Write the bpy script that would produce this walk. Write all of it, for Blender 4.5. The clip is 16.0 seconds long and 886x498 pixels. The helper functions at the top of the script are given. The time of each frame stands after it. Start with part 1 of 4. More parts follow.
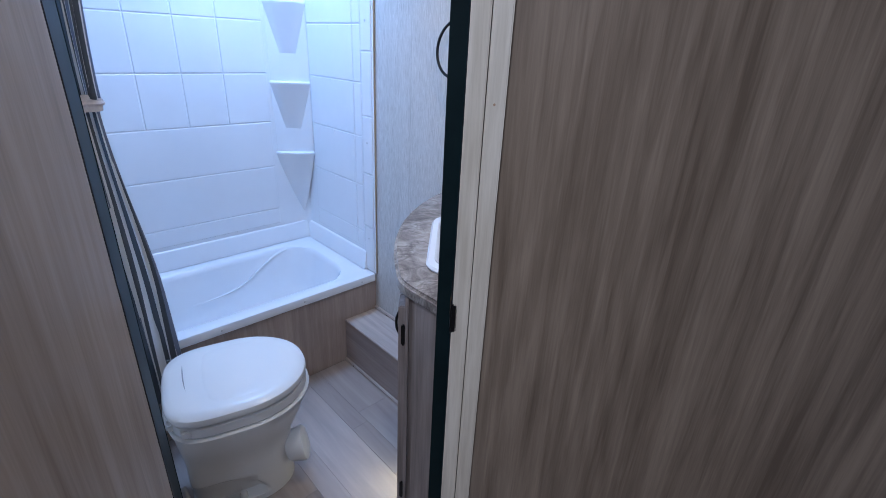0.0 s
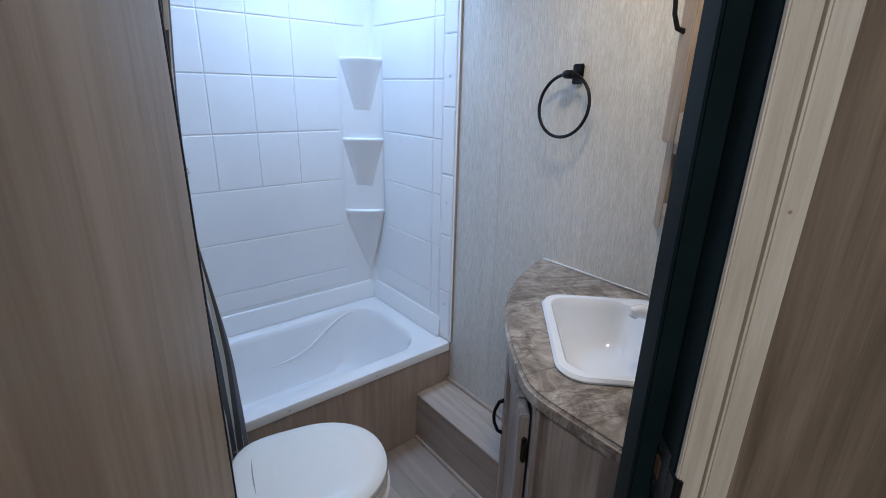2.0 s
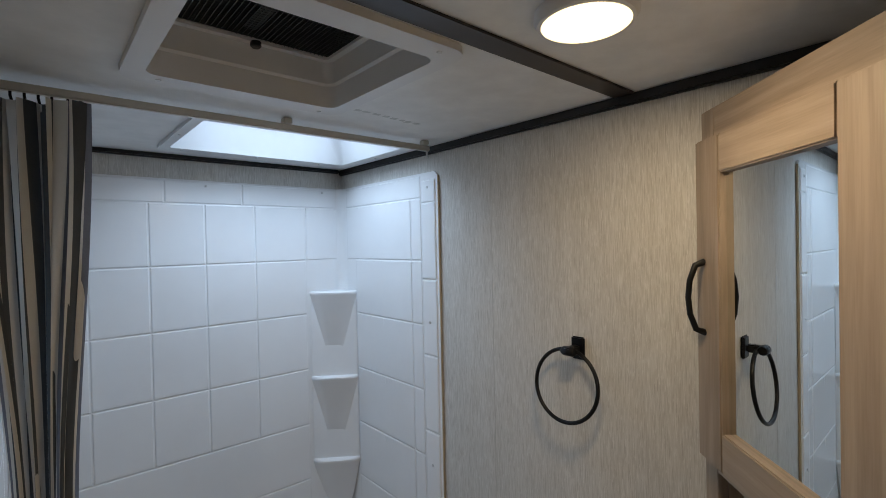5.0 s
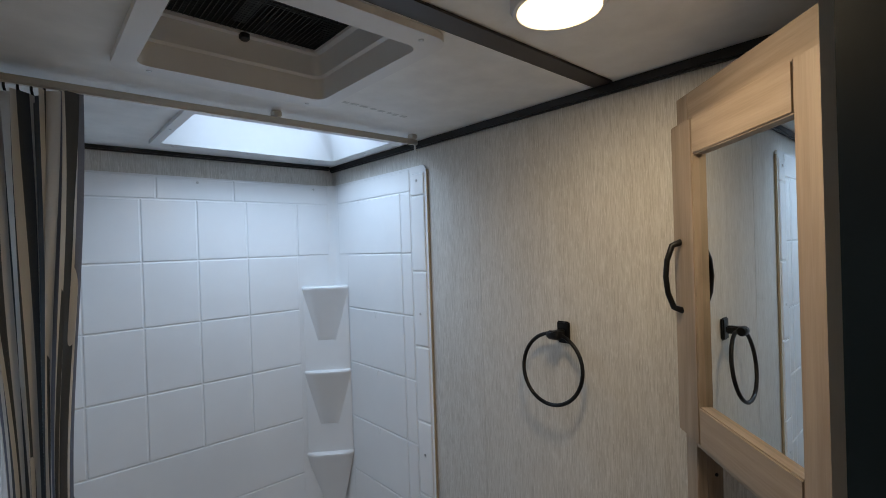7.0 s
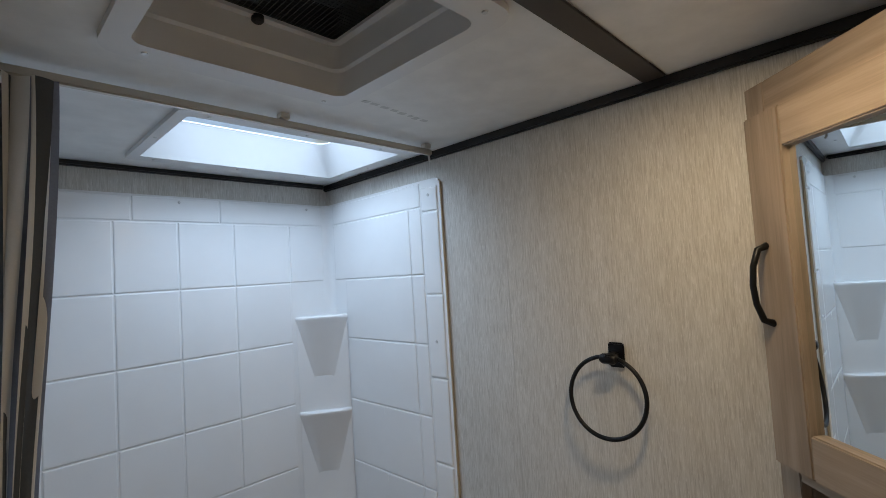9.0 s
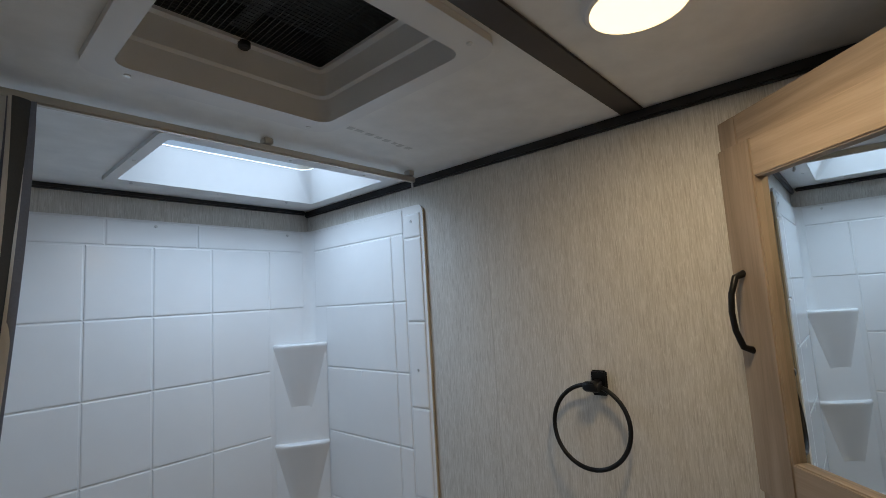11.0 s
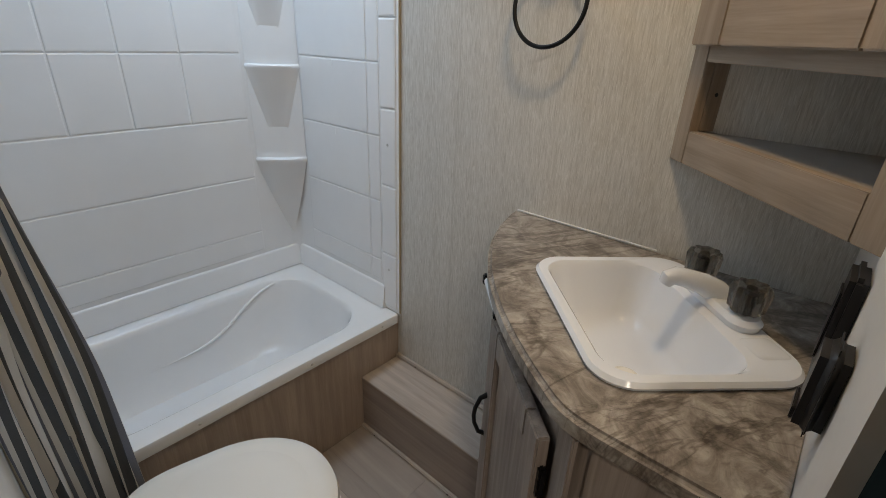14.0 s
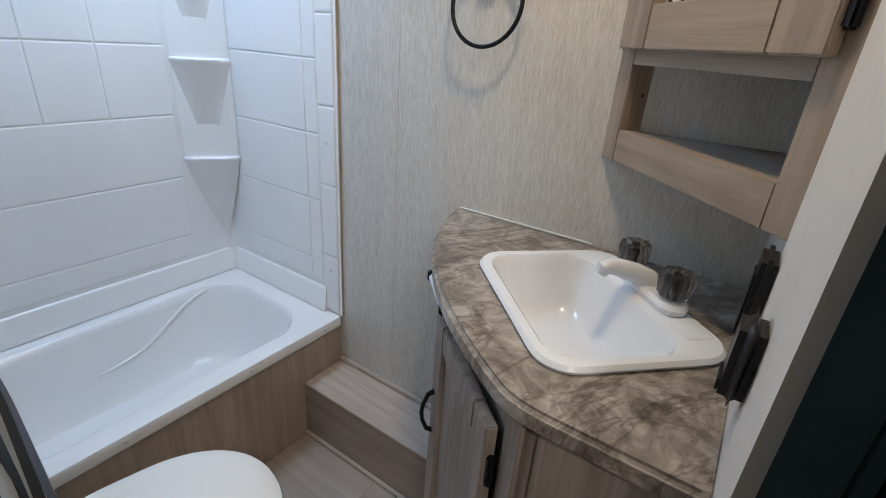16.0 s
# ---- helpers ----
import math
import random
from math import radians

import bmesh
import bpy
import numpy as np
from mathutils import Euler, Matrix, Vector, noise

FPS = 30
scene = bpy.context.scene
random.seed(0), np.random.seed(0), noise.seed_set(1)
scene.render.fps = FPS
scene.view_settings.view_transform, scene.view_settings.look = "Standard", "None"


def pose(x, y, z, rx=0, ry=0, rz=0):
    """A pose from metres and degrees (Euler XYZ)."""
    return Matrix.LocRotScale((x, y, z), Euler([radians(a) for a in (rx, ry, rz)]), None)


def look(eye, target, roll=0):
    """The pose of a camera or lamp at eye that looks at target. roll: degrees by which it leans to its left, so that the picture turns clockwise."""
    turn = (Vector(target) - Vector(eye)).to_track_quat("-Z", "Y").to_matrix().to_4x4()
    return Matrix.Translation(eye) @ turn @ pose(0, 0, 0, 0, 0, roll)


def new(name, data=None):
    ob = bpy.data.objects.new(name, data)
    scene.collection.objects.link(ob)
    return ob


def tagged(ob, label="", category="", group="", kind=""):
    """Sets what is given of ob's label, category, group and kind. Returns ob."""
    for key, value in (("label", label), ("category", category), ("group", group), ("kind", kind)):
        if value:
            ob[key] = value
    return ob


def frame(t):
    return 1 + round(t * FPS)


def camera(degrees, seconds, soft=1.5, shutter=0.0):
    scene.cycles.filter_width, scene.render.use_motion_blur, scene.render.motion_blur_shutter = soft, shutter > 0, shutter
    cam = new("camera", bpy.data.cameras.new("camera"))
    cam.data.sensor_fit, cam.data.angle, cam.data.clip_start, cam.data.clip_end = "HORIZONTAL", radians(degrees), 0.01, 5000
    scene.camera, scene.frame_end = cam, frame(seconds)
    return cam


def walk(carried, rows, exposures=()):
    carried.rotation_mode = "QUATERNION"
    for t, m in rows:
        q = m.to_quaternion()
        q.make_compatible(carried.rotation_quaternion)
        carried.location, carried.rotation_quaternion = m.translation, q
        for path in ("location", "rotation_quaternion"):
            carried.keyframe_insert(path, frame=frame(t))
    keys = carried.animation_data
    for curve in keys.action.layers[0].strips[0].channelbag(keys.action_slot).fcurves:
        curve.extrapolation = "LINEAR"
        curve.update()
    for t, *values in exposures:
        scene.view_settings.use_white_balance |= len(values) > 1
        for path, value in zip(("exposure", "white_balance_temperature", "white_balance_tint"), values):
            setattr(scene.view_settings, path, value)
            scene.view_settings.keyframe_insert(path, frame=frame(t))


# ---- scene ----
cam = camera(87.0, 16.0, soft=0.9)
PATH = [
    (0, (-0.008, 0.064, 1.373), (1.271, 1.374, 0.569), 2.8),
    (0.5, (-0.016, 0.085, 1.34), (1.181, 1.464, 0.523), 2.8),
    (1, (-0.033, 0.144, 1.344), (1.106, 1.592, 0.565), 2.9),
    (1.5, (-0.034, 0.225, 1.373), (1.083, 1.718, 0.648), 2.2),
    (2, (-0.009, 0.331, 1.395), (1.187, 1.797, 0.748), 1.4),
    (2.5, (0.048, 0.42, 1.44), (1.315, 1.868, 0.898), 1.2),
    (3, (0.121, 0.506, 1.53), (1.405, 1.987, 1.131), 0.6),
    (3.5, (0.14, 0.535, 1.592), (1.419, 2.048, 1.312), 0.1),
    (4, (0.148, 0.544, 1.632), (1.43, 2.068, 1.448), -0.2),
    (4.5, (0.16, 0.538, 1.677), (1.46, 2.056, 1.59), -0.8),
    (4.7, (0.167, 0.537, 1.693), (1.476, 2.048, 1.645), -1.0),
    (6.8, (0.168, 0.511, 1.658), (1.499, 2.004, 1.663), -1.9),
    (7, (0.162, 0.506, 1.655), (1.494, 1.998, 1.643), -1.9),
    (7.5, (0.132, 0.497, 1.627), (1.471, 1.981, 1.573), -2.0),
    (8, (0.1, 0.486, 1.589), (1.458, 1.952, 1.519), -2.3),
    (8.5, (0.103, 0.561, 1.608), (1.503, 1.989, 1.606), -3.0),
    (9, (0.148, 0.704, 1.637), (1.582, 2.095, 1.739), -3.6),
    (9.2, (0.165, 0.752, 1.654), (1.608, 2.13, 1.791), -3.8),
    (11.3, (0.147, 0.693, 1.622), (1.637, 2.011, 1.838), -3.5),
    (11.5, (0.149, 0.681, 1.611), (1.644, 2.002, 1.751), -3.5),
    (12, (0.168, 0.663, 1.565), (1.649, 2.007, 1.516), -3.0),
    (12.5, (0.151, 0.67, 1.508), (1.632, 1.986, 1.241), -2.1),
    (13, (0.15, 0.665, 1.447), (1.611, 1.946, 0.972), -1.0),
    (13.5, (0.145, 0.654, 1.371), (1.576, 1.891, 0.721), 0.9),
    (14, (0.142, 0.611, 1.29), (1.522, 1.8, 0.464), 2.3),
    (14.5, (0.098, 0.558, 1.223), (1.434, 1.673, 0.236), 4.6),
    (15, (0.056, 0.512, 1.181), (1.349, 1.587, 0.099), 6.2),
    (15.5, (0.051, 0.533, 1.19), (1.406, 1.594, 0.171), 5.7),
    (16, (0.136, 0.612, 1.279), (1.673, 1.608, 0.476), 4.2),
]
EXPOSE = [
    (0.0, 1.03, 4650, 17),
    (0.5, 0.95, 5050, 15),
    (1.5, 1.0, 5550, 12),
    (2.0, 0.72, 5350, 12),
    (2.5, 0.56, 5400, 10),
    (3.5, 0.05, 6050, 11),
    (4.5, -0.05, 6550, 11),
    (7.0, -0.10, 6450, 11),
    (8.0, -0.02, 6500, 11),
    (9.0, -0.06, 6600, 11),
    (11.5, -0.28, 6600, 10),
    (13.0, -0.22, 6800, 11),
    (13.5, 0.10, 6900, 11),
    (14.0, 0.45, 7000, 11),
    (14.5, 0.85, 7000, 11),
    (15.0, 1.15, 7000, 11),
    (15.5, 1.22, 6800, 11),
    (16.0, 0.85, 6150, 11),
]
walk(cam, [(t, look(eye, target, roll)) for t, eye, target, roll in PATH], EXPOSE)

# ---- plan, in metres ----
XE, YN, XW, YS, ZC = 1.112, 2.238, 0.088, 0.556, 1.993   # inner faces of walls, ceiling
Y_TUB, Z_TUB = 1.635, 0.398                               # tub front and rim
DO = Vector((0.088, 0.922, 0))                            # inner corner of the angled doorway
DU, DW = Vector((0.70711, -0.70711, 0)), Vector((0.70711, 0.70711, 0))
CU, CN = Vector((-0.70711, -0.70711, 0)), Vector((-0.70711, 0.70711, 0))   # along / out of the diagonal fronts

# ---- world and lights ----
world = bpy.data.worlds.new("sky")
scene.world = world
world.use_nodes = True
wn = world.node_tree.nodes
sky = wn.new("ShaderNodeTexSky")
sky.sky_type, sky.sun_disc = "NISHITA", False
sky.sun_elevation, sky.sun_rotation = radians(50), radians(200)
world.node_tree.links.new(sky.outputs[0], wn["Background"].inputs[0])
wn["Background"].inputs[1].default_value = 0.12


def area_lamp(name, place, target, sx, sy, watts, colour):
    data = bpy.data.lights.new(name, "AREA")
    data.shape, data.size, data.size_y, data.energy, data.color = "RECTANGLE", sx, sy, watts, colour
    ob = new(name, data)
    ob.matrix_world = look(place, target)
    return ob


def disc_lamp(name, place, r, watts, colour):
    data = bpy.data.lights.new(name, "AREA")
    data.shape, data.size, data.energy, data.color = "DISK", 2 * r, watts, colour
    ob = new(name, data)
    ob.matrix_world = look(place, Vector(place) - Vector((0, 0.0001, 1)))
    return ob


SKYLIGHT_W, LED_W, HALL_FILL_W = 4.2, 2.5, 6.2
skylight = area_lamp("skylight_daylight", (0.742, 1.883, 2.105), (0.742, 1.8831, 0), 0.45, 0.26, SKYLIGHT_W, (0.57, 0.765, 1.0))
skylight.data.spread = radians(155)
disc_lamp("led_lamp", (0.721, 0.875, 1.970), 0.055, LED_W, (1.0, 0.77, 0.49))


# ---- materials ----
def material(name, base=(0.8, 0.8, 0.8), rough=0.5, metal=0.0, **more):
    m = bpy.data.materials.new(name)
    m.use_nodes = True
    b = m.node_tree.nodes["Principled BSDF"]
    b.inputs["Base Color"].default_value = (*base, 1)
    b.inputs["Roughness"].default_value = rough
    b.inputs["Metallic"].default_value = metal
    for key, value in more.items():
        b.inputs[key.replace("_", " ")].default_value = value
    return m


def node(m, kind, **values):
    n = m.node_tree.nodes.new(kind)
    for key, value in values.items():
        n.inputs[key].default_value = value
    return n


def join(m, a, b):
    m.node_tree.links.new(a, b)


def bsdf(m):
    return m.node_tree.nodes["Principled BSDF"]


def coords(m, scale=(1, 1, 1), rotz=0.0, offset_by_object=False):
    tc = m.node_tree.nodes.new("ShaderNodeTexCoord")
    out = tc.outputs["Object"]
    if offset_by_object:
        info = m.node_tree.nodes.new("ShaderNodeObjectInfo")
        add = m.node_tree.nodes.new("ShaderNodeVectorMath")
        mul = m.node_tree.nodes.new("ShaderNodeVectorMath")
        mul.operation, add.operation = "MULTIPLY", "ADD"
        mul.inputs[1].default_value = (17.0, 23.0, 31.0)
        join(m, info.outputs["Random"], mul.inputs[0])
        join(m, out, add.inputs[0])
        join(m, mul.outputs[0], add.inputs[1])
        out = add.outputs[0]
    if rotz:
        turn = m.node_tree.nodes.new("ShaderNodeMapping")
        turn.inputs["Rotation"].default_value = (0, 0, radians(rotz))
        join(m, out, turn.inputs["Vector"])
        out = turn.outputs[0]
    mp = m.node_tree.nodes.new("ShaderNodeMapping")
    mp.inputs["Scale"].default_value = scale
    join(m, out, mp.inputs["Vector"])
    return mp.outputs[0]


def ramp(m, fac, stops, mode="LINEAR"):
    r = m.node_tree.nodes.new("ShaderNodeValToRGB")
    r.color_ramp.interpolation = mode
    e = r.color_ramp.elements
    while len(e) < len(stops):
        e.new(0.5)
    for k, (p, c) in enumerate(stops):
        e[k].position, e[k].color = p, (*c, 1)
    join(m, fac, r.inputs[0])
    return r.outputs[0]


def mix(m, fac, a, b, how="MIX"):
    n = m.node_tree.nodes.new("ShaderNodeMix")
    n.data_type, n.blend_type = "RGBA", how
    for value, socket in ((fac, n.inputs[0]), (a, n.inputs[6]), (b, n.inputs[7])):
        if isinstance(value, (int, float)):
            socket.default_value = value
        elif isinstance(value, tuple):
            socket.default_value = (*value, 1)
        else:
            join(m, value, socket)
    return n.outputs[2]


def noise_tex(m, vec, scale, detail=4.0, rough=0.55, distort=0.0):
    n = node(m, "ShaderNodeTexNoise", Scale=scale, Detail=detail, Roughness=rough, Distortion=distort)
    join(m, vec, n.inputs["Vector"])
    return n.outputs["Fac"]


def bump(m, height, strength=0.2, distance=0.002):
    n = node(m, "ShaderNodeBump", Strength=strength, Distance=distance)
    join(m, height, n.inputs["Height"])
    join(m, n.outputs[0], bsdf(m).inputs["Normal"])


def wood(name, dark, light, axis="z", rotz=0.0, grain=1.0, rough=0.5, streak=0.5, per_object=True):
    """Wood-print vinyl or ash: long grain lines of three widths along one axis."""
    m = material(name, light, rough)
    long_way = {"x": (0.045, 1, 1), "y": (1, 0.045, 1), "z": (1, 1, 0.045)}[axis]
    v = coords(m, long_way, rotz, per_object)
    broad = noise_tex(m, v, 14.0 * grain, 2, 0.5, 1.2)
    lines = noise_tex(m, v, 62.0 * grain, 3, 0.6, 0.5)
    pores = noise_tex(m, v, 330.0 * grain, 3, 0.6)
    patches = noise_tex(m, coords(m, (1, 1, 1), rotz, per_object), 5.0 * grain, 2, 0.5)
    # Growth rings: even contours of a slow, stretched field.
    slow = noise_tex(m, coords(m, tuple(0.16 if q < 1 else 1 for q in long_way), rotz, per_object), 3.2 * grain, 1.5, 0.45, 0.3)
    turns = node(m, "ShaderNodeMath")
    turns.operation = "MULTIPLY"
    turns.inputs[1].default_value = 95.0
    join(m, slow, turns.inputs[0])
    sine = node(m, "ShaderNodeMath")
    sine.operation = "SINE"
    join(m, turns.outputs[0], sine.inputs[0])
    total = None
    for fac, weight in ((broad, 0.36), (lines, 0.40 + 0.2 * (streak - 0.5)), (pores, 0.18), (patches, 0.10), (sine.outputs[0], 0.026)):
        n = node(m, "ShaderNodeMath")
        n.operation = "MULTIPLY_ADD"
        n.inputs[1].default_value = weight
        n.inputs[2].default_value = 0.0
        join(m, fac, n.inputs[0])
        if total:
            join(m, total, n.inputs[2])
        total = n.outputs[0]
    mid = tuple(0.5 * (p + q) for p, q in zip(dark, light))
    c = ramp(m, total, [(0.39, dark), (0.52, mid), (0.65, light)])
    join(m, c, bsdf(m).inputs["Base Color"])
    bump(m, lines, 0.08, 0.0008)
    return m


def speckled(name, base, spread=0.06, rough=0.4, scale=6.0, bump_scale=90.0, strength=0.05):
    """A plain coloured surface with faint stains and fine relief."""
    m = material(name, base, rough)
    v = coords(m)
    n = noise_tex(m, v, scale, 5, 0.6)
    lo = tuple(max(0.0, a * (1 - spread)) for a in base)
    hi = tuple(min(1.0, a * (1 + spread)) for a in base)
    join(m, ramp(m, n, [(0.3, lo), (0.7, hi)]), bsdf(m).inputs["Base Color"])
    bump(m, noise_tex(m, v, bump_scale, 4), strength, 0.001)
    return m


GEL = speckled("white_moulded_plastic", (0.80, 0.81, 0.82), 0.03, 0.22, 3.0, 40.0, 0.04)
PORCELAIN = speckled("toilet_plastic", (0.80, 0.79, 0.75), 0.02, 0.27, 3.0, 30.0, 0.02)
SINK_PLASTIC = speckled("sink_plastic", (0.77, 0.80, 0.85), 0.02, 0.14, 4.0, 40.0, 0.02)
CEILING = speckled("ceiling_vinyl", (0.76, 0.76, 0.75), 0.07, 0.55, 14.0, 120.0, 0.15)
WHITE_WALL = speckled("plain_wall_vinyl", (0.72, 0.71, 0.69), 0.05, 0.5, 8.0, 160.0, 0.1)
FAN_PLASTIC = speckled("vent_plastic", (0.70, 0.70, 0.70), 0.04, 0.4, 5.0, 60.0, 0.04)
BLACK = speckled("black_trim", (0.013, 0.013, 0.015), 0.2, 0.42, 10.0, 200.0, 0.06)
JAMB = speckled("black_door_frame", (0.008, 0.0165, 0.018), 0.25, 0.55, 9.0, 140.0, 0.05)
bsdf(JAMB).inputs["IOR"].default_value = 1.18
BLACK_METAL = material("black_metal", (0.012, 0.012, 0.013), 0.35, 0.6)
GLOSS_BLACK = material("glossy_black_enamel", (0.008, 0.008, 0.009), 0.12)
BROWN_STRIP = speckled("dark_brown_strip", (0.030, 0.022, 0.020), 0.2, 0.4, 12.0, 150.0, 0.08)
CREAM = wood("cream_casing", (0.56, 0.50, 0.38), (0.74, 0.68, 0.55), "z", 45, 2.0, 0.55, 0.7)
TAN_EDGE = wood("tan_edge", (0.34, 0.22, 0.12), (0.46, 0.32, 0.19), "z", 0, 2.0, 0.6)
HALL_WOOD = wood("hall_wood_vinyl", (0.135, 0.100, 0.066), (0.310, 0.245, 0.172), "z", 45, 1.0, 0.42, 0.5, False)
DOOR_WOOD = wood("door_wood_vinyl", (0.275, 0.222, 0.175), (0.430, 0.360, 0.295), "z", 118, 0.9, 0.26, 0.75, False)
ASH_V = wood("ash_upright", (0.245, 0.188, 0.138), (0.400, 0.318, 0.244), "z", -45, 1.2, 0.5, 0.45)
ASH_H = wood("ash_along", (0.245, 0.188, 0.138), (0.400, 0.318, 0.244), "x", -45, 1.2, 0.5, 0.45)
VANITY_V = wood("grey_wood_upright", (0.175, 0.143, 0.122), (0.37, 0.312, 0.272), "z", -45, 1.1, 0.45, 0.45)
APRON_WOOD = wood("apron_wood", (0.30, 0.235, 0.19), (0.46, 0.375, 0.31), "z", 0, 1.0, 0.45, 0.45)
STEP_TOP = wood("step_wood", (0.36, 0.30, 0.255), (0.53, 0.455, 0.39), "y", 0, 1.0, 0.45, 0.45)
# Tread print about a third darker: the riser's shade is in its colour.
STEP_FRONT_SHADED = wood("step_front_shaded", (0.25, 0.205, 0.18), (0.38, 0.315, 0.275), "y", 0, 1.0, 0.45, 0.45)
ROD = material("rod_metal", (0.55, 0.52, 0.46), 0.32, 0.75)
STEEL = material("screw_steel", (0.6, 0.6, 0.6), 0.3, 1.0)
MIRROR = material("mirror_glass", (0.86, 0.89, 0.88), 0.01, 1.0)
SMOKE = material("smoked_acrylic", (0.34, 0.315, 0.28), 0.06, 0.0, Transmission_Weight=0.96, IOR=1.46)
DARK_FAN = speckled("fan_dark", (0.060, 0.064, 0.062), 0.3, 0.5, 20.0, 90.0, 0.1)
CABINET_IN = speckled("cabinet_inside", (0.33, 0.30, 0.27), 0.08, 0.6, 6.0, 90.0, 0.1)


def emitter(name, colour, strength):
    m = material(name, (0.9, 0.9, 0.9), 0.5)
    bsdf(m).inputs["Emission Color"].default_value = (*colour, 1)
    bsdf(m).inputs["Emission Strength"].default_value = strength
    return m


LED_GLOW = emitter("led_diffuser", (1.0, 0.76, 0.40), 2.4)
NIGHT_GLOW = emitter("night_light_glow", (1.0, 0.80, 0.45), 6.0)


def wallpaper():
    m = material("wallpaper", (0.6, 0.58, 0.54), 0.6)
    v = coords(m, (400, 400, 24))
    streak = noise_tex(m, v, 1.0, 3, 0.6, 0.3)
    dash = noise_tex(m, coords(m, (620, 620, 60)), 1.0, 2, 0.5)
    patch = noise_tex(m, coords(m, (26, 26, 3)), 1.0, 3, 0.5)
    c1 = ramp(m, streak, [(0.30, (0.405, 0.38, 0.345)), (0.47, (0.55, 0.53, 0.49)), (0.66, (0.67, 0.655, 0.62))])
    c2 = mix(m, ramp(m, dash, [(0.56, (0.0, 0.0, 0.0)), (0.68, (0.75, 0.75, 0.75))]), c1, (0.76, 0.75, 0.72))
    c = mix(m, 0.28, c2, ramp(m, patch, [(0.3, (0.46, 0.44, 0.40)), (0.7, (0.64, 0.63, 0.60))]))
    join(m, c, bsdf(m).inputs["Base Color"])
    bump(m, streak, 0.14, 0.001)
    return m


WALLPAPER = wallpaper()


def marble():
    m = material("marble_laminate", (0.3, 0.27, 0.24), 0.30)
    v = coords(m)
    cloud = noise_tex(m, v, 16.0, 8, 0.66, 1.3)
    grain = noise_tex(m, v, 120.0, 4, 0.7)
    base = ramp(m, cloud, [(0.32, (0.080, 0.064, 0.052)), (0.44, (0.200, 0.168, 0.140)), (0.54, (0.330, 0.290, 0.250)), (0.68, (0.52, 0.480, 0.430))])
    base = mix(m, 0.18, base, ramp(m, grain, [(0.35, (0.16, 0.14, 0.12)), (0.65, (0.44, 0.40, 0.36))]))
    for scale, warp, thin, spin, strength in ((2.6, 2.0, 0.030, 35, 0.70), (4.5, 1.2, 0.016, 60, 0.45)):
        n = noise_tex(m, coords(m, (0.55, 1.5, 1), spin), scale, 5, 0.62, warp)
        less = node(m, "ShaderNodeMath")
        less.operation = "SUBTRACT"
        less.inputs[1].default_value = 0.5
        join(m, n, less.inputs[0])
        size = node(m, "ShaderNodeMath")
        size.operation = "ABSOLUTE"
        join(m, less.outputs[0], size.inputs[0])
        base = mix(m, strength, base, ramp(m, size.outputs[0], [(0.0, (0.30, 0.26, 0.23)), (thin, (1.0, 1.0, 1.0))]), "MULTIPLY")
    join(m, base, bsdf(m).inputs["Base Color"])
    bump(m, cloud, 0.05, 0.001)
    return m


MARBLE = marble()


def plank_vinyl():
    m = material("plank_vinyl", (0.3, 0.27, 0.24), 0.38)
    info = m.node_tree.nodes.new("ShaderNodeObjectInfo")
    v = coords(m, (22, 1.6, 22), 0, True)
    fine = noise_tex(m, v, 1.0, 5, 0.6, 0.8)
    broad = noise_tex(m, coords(m, (5, 1.4, 5), 0, True), 1.0, 3, 0.5, 0.5)
    a = ramp(m, fine, [(0.3, (0.235, 0.19, 0.16)), (0.7, (0.43, 0.365, 0.315))])
    b = ramp(m, broad, [(0.3, (0.27, 0.235, 0.215)), (0.7, (0.50, 0.45, 0.405))])
    tone = ramp(m, info.outputs["Random"], [(0.0, (0.92, 0.90, 0.88)), (0.5, (1.18, 1.17, 1.16)), (1.0, (1.48, 1.45, 1.40))])
    join(m, mix(m, 1.0, mix(m, 0.5, a, b), tone, "MULTIPLY"), bsdf(m).inputs["Base Color"])
    bump(m, fine, 0.12, 0.001)
    return m


PLANK = plank_vinyl()


def stripes():
    m = material("striped_cloth", (0.5, 0.5, 0.5), 0.85)
    uv = m.node_tree.nodes.new("ShaderNodeUVMap")
    uv.uv_map = "cloth"
    sep = m.node_tree.nodes.new("ShaderNodeSeparateXYZ")
    join(m, uv.outputs[0], sep.inputs[0])
    fr = node(m, "ShaderNodeMath")
    fr.operation = "FRACT"
    join(m, sep.outputs[0], fr.inputs[0])
    dark, cream, grey = (0.105, 0.115, 0.125), (0.75, 0.735, 0.71), (0.20, 0.21, 0.25)
    c = ramp(m, fr.outputs[0], [(0.0, dark), (0.21, cream), (0.50, grey), (0.59, cream), (0.68, dark), (0.80, cream)], "CONSTANT")
    weave = noise_tex(m, coords(m, (400, 400, 400)), 1.0, 2)
    join(m, mix(m, 0.2, c, ramp(m, weave, [(0.3, (0.2, 0.2, 0.2)), (0.7, (0.7, 0.7, 0.7))]), "OVERLAY"), bsdf(m).inputs["Base Color"])
    bump(m, weave, 0.1, 0.001)
    glow = m.node_tree.nodes.new("ShaderNodeBsdfTranslucent")
    both = m.node_tree.nodes.new("ShaderNodeMixShader")
    both.inputs[0].default_value = 0.4
    join(m, c, glow.inputs[0])
    join(m, bsdf(m).outputs[0], both.inputs[1])
    join(m, glow.outputs[0], both.inputs[2])
    join(m, both.outputs[0], m.node_tree.nodes["Material Output"].inputs[0])
    return m


STRIPES = stripes()
TIE_CLOTH = speckled("tie_cloth", (0.48, 0.43, 0.40), 0.15, 0.85, 60.0, 300.0, 0.2)


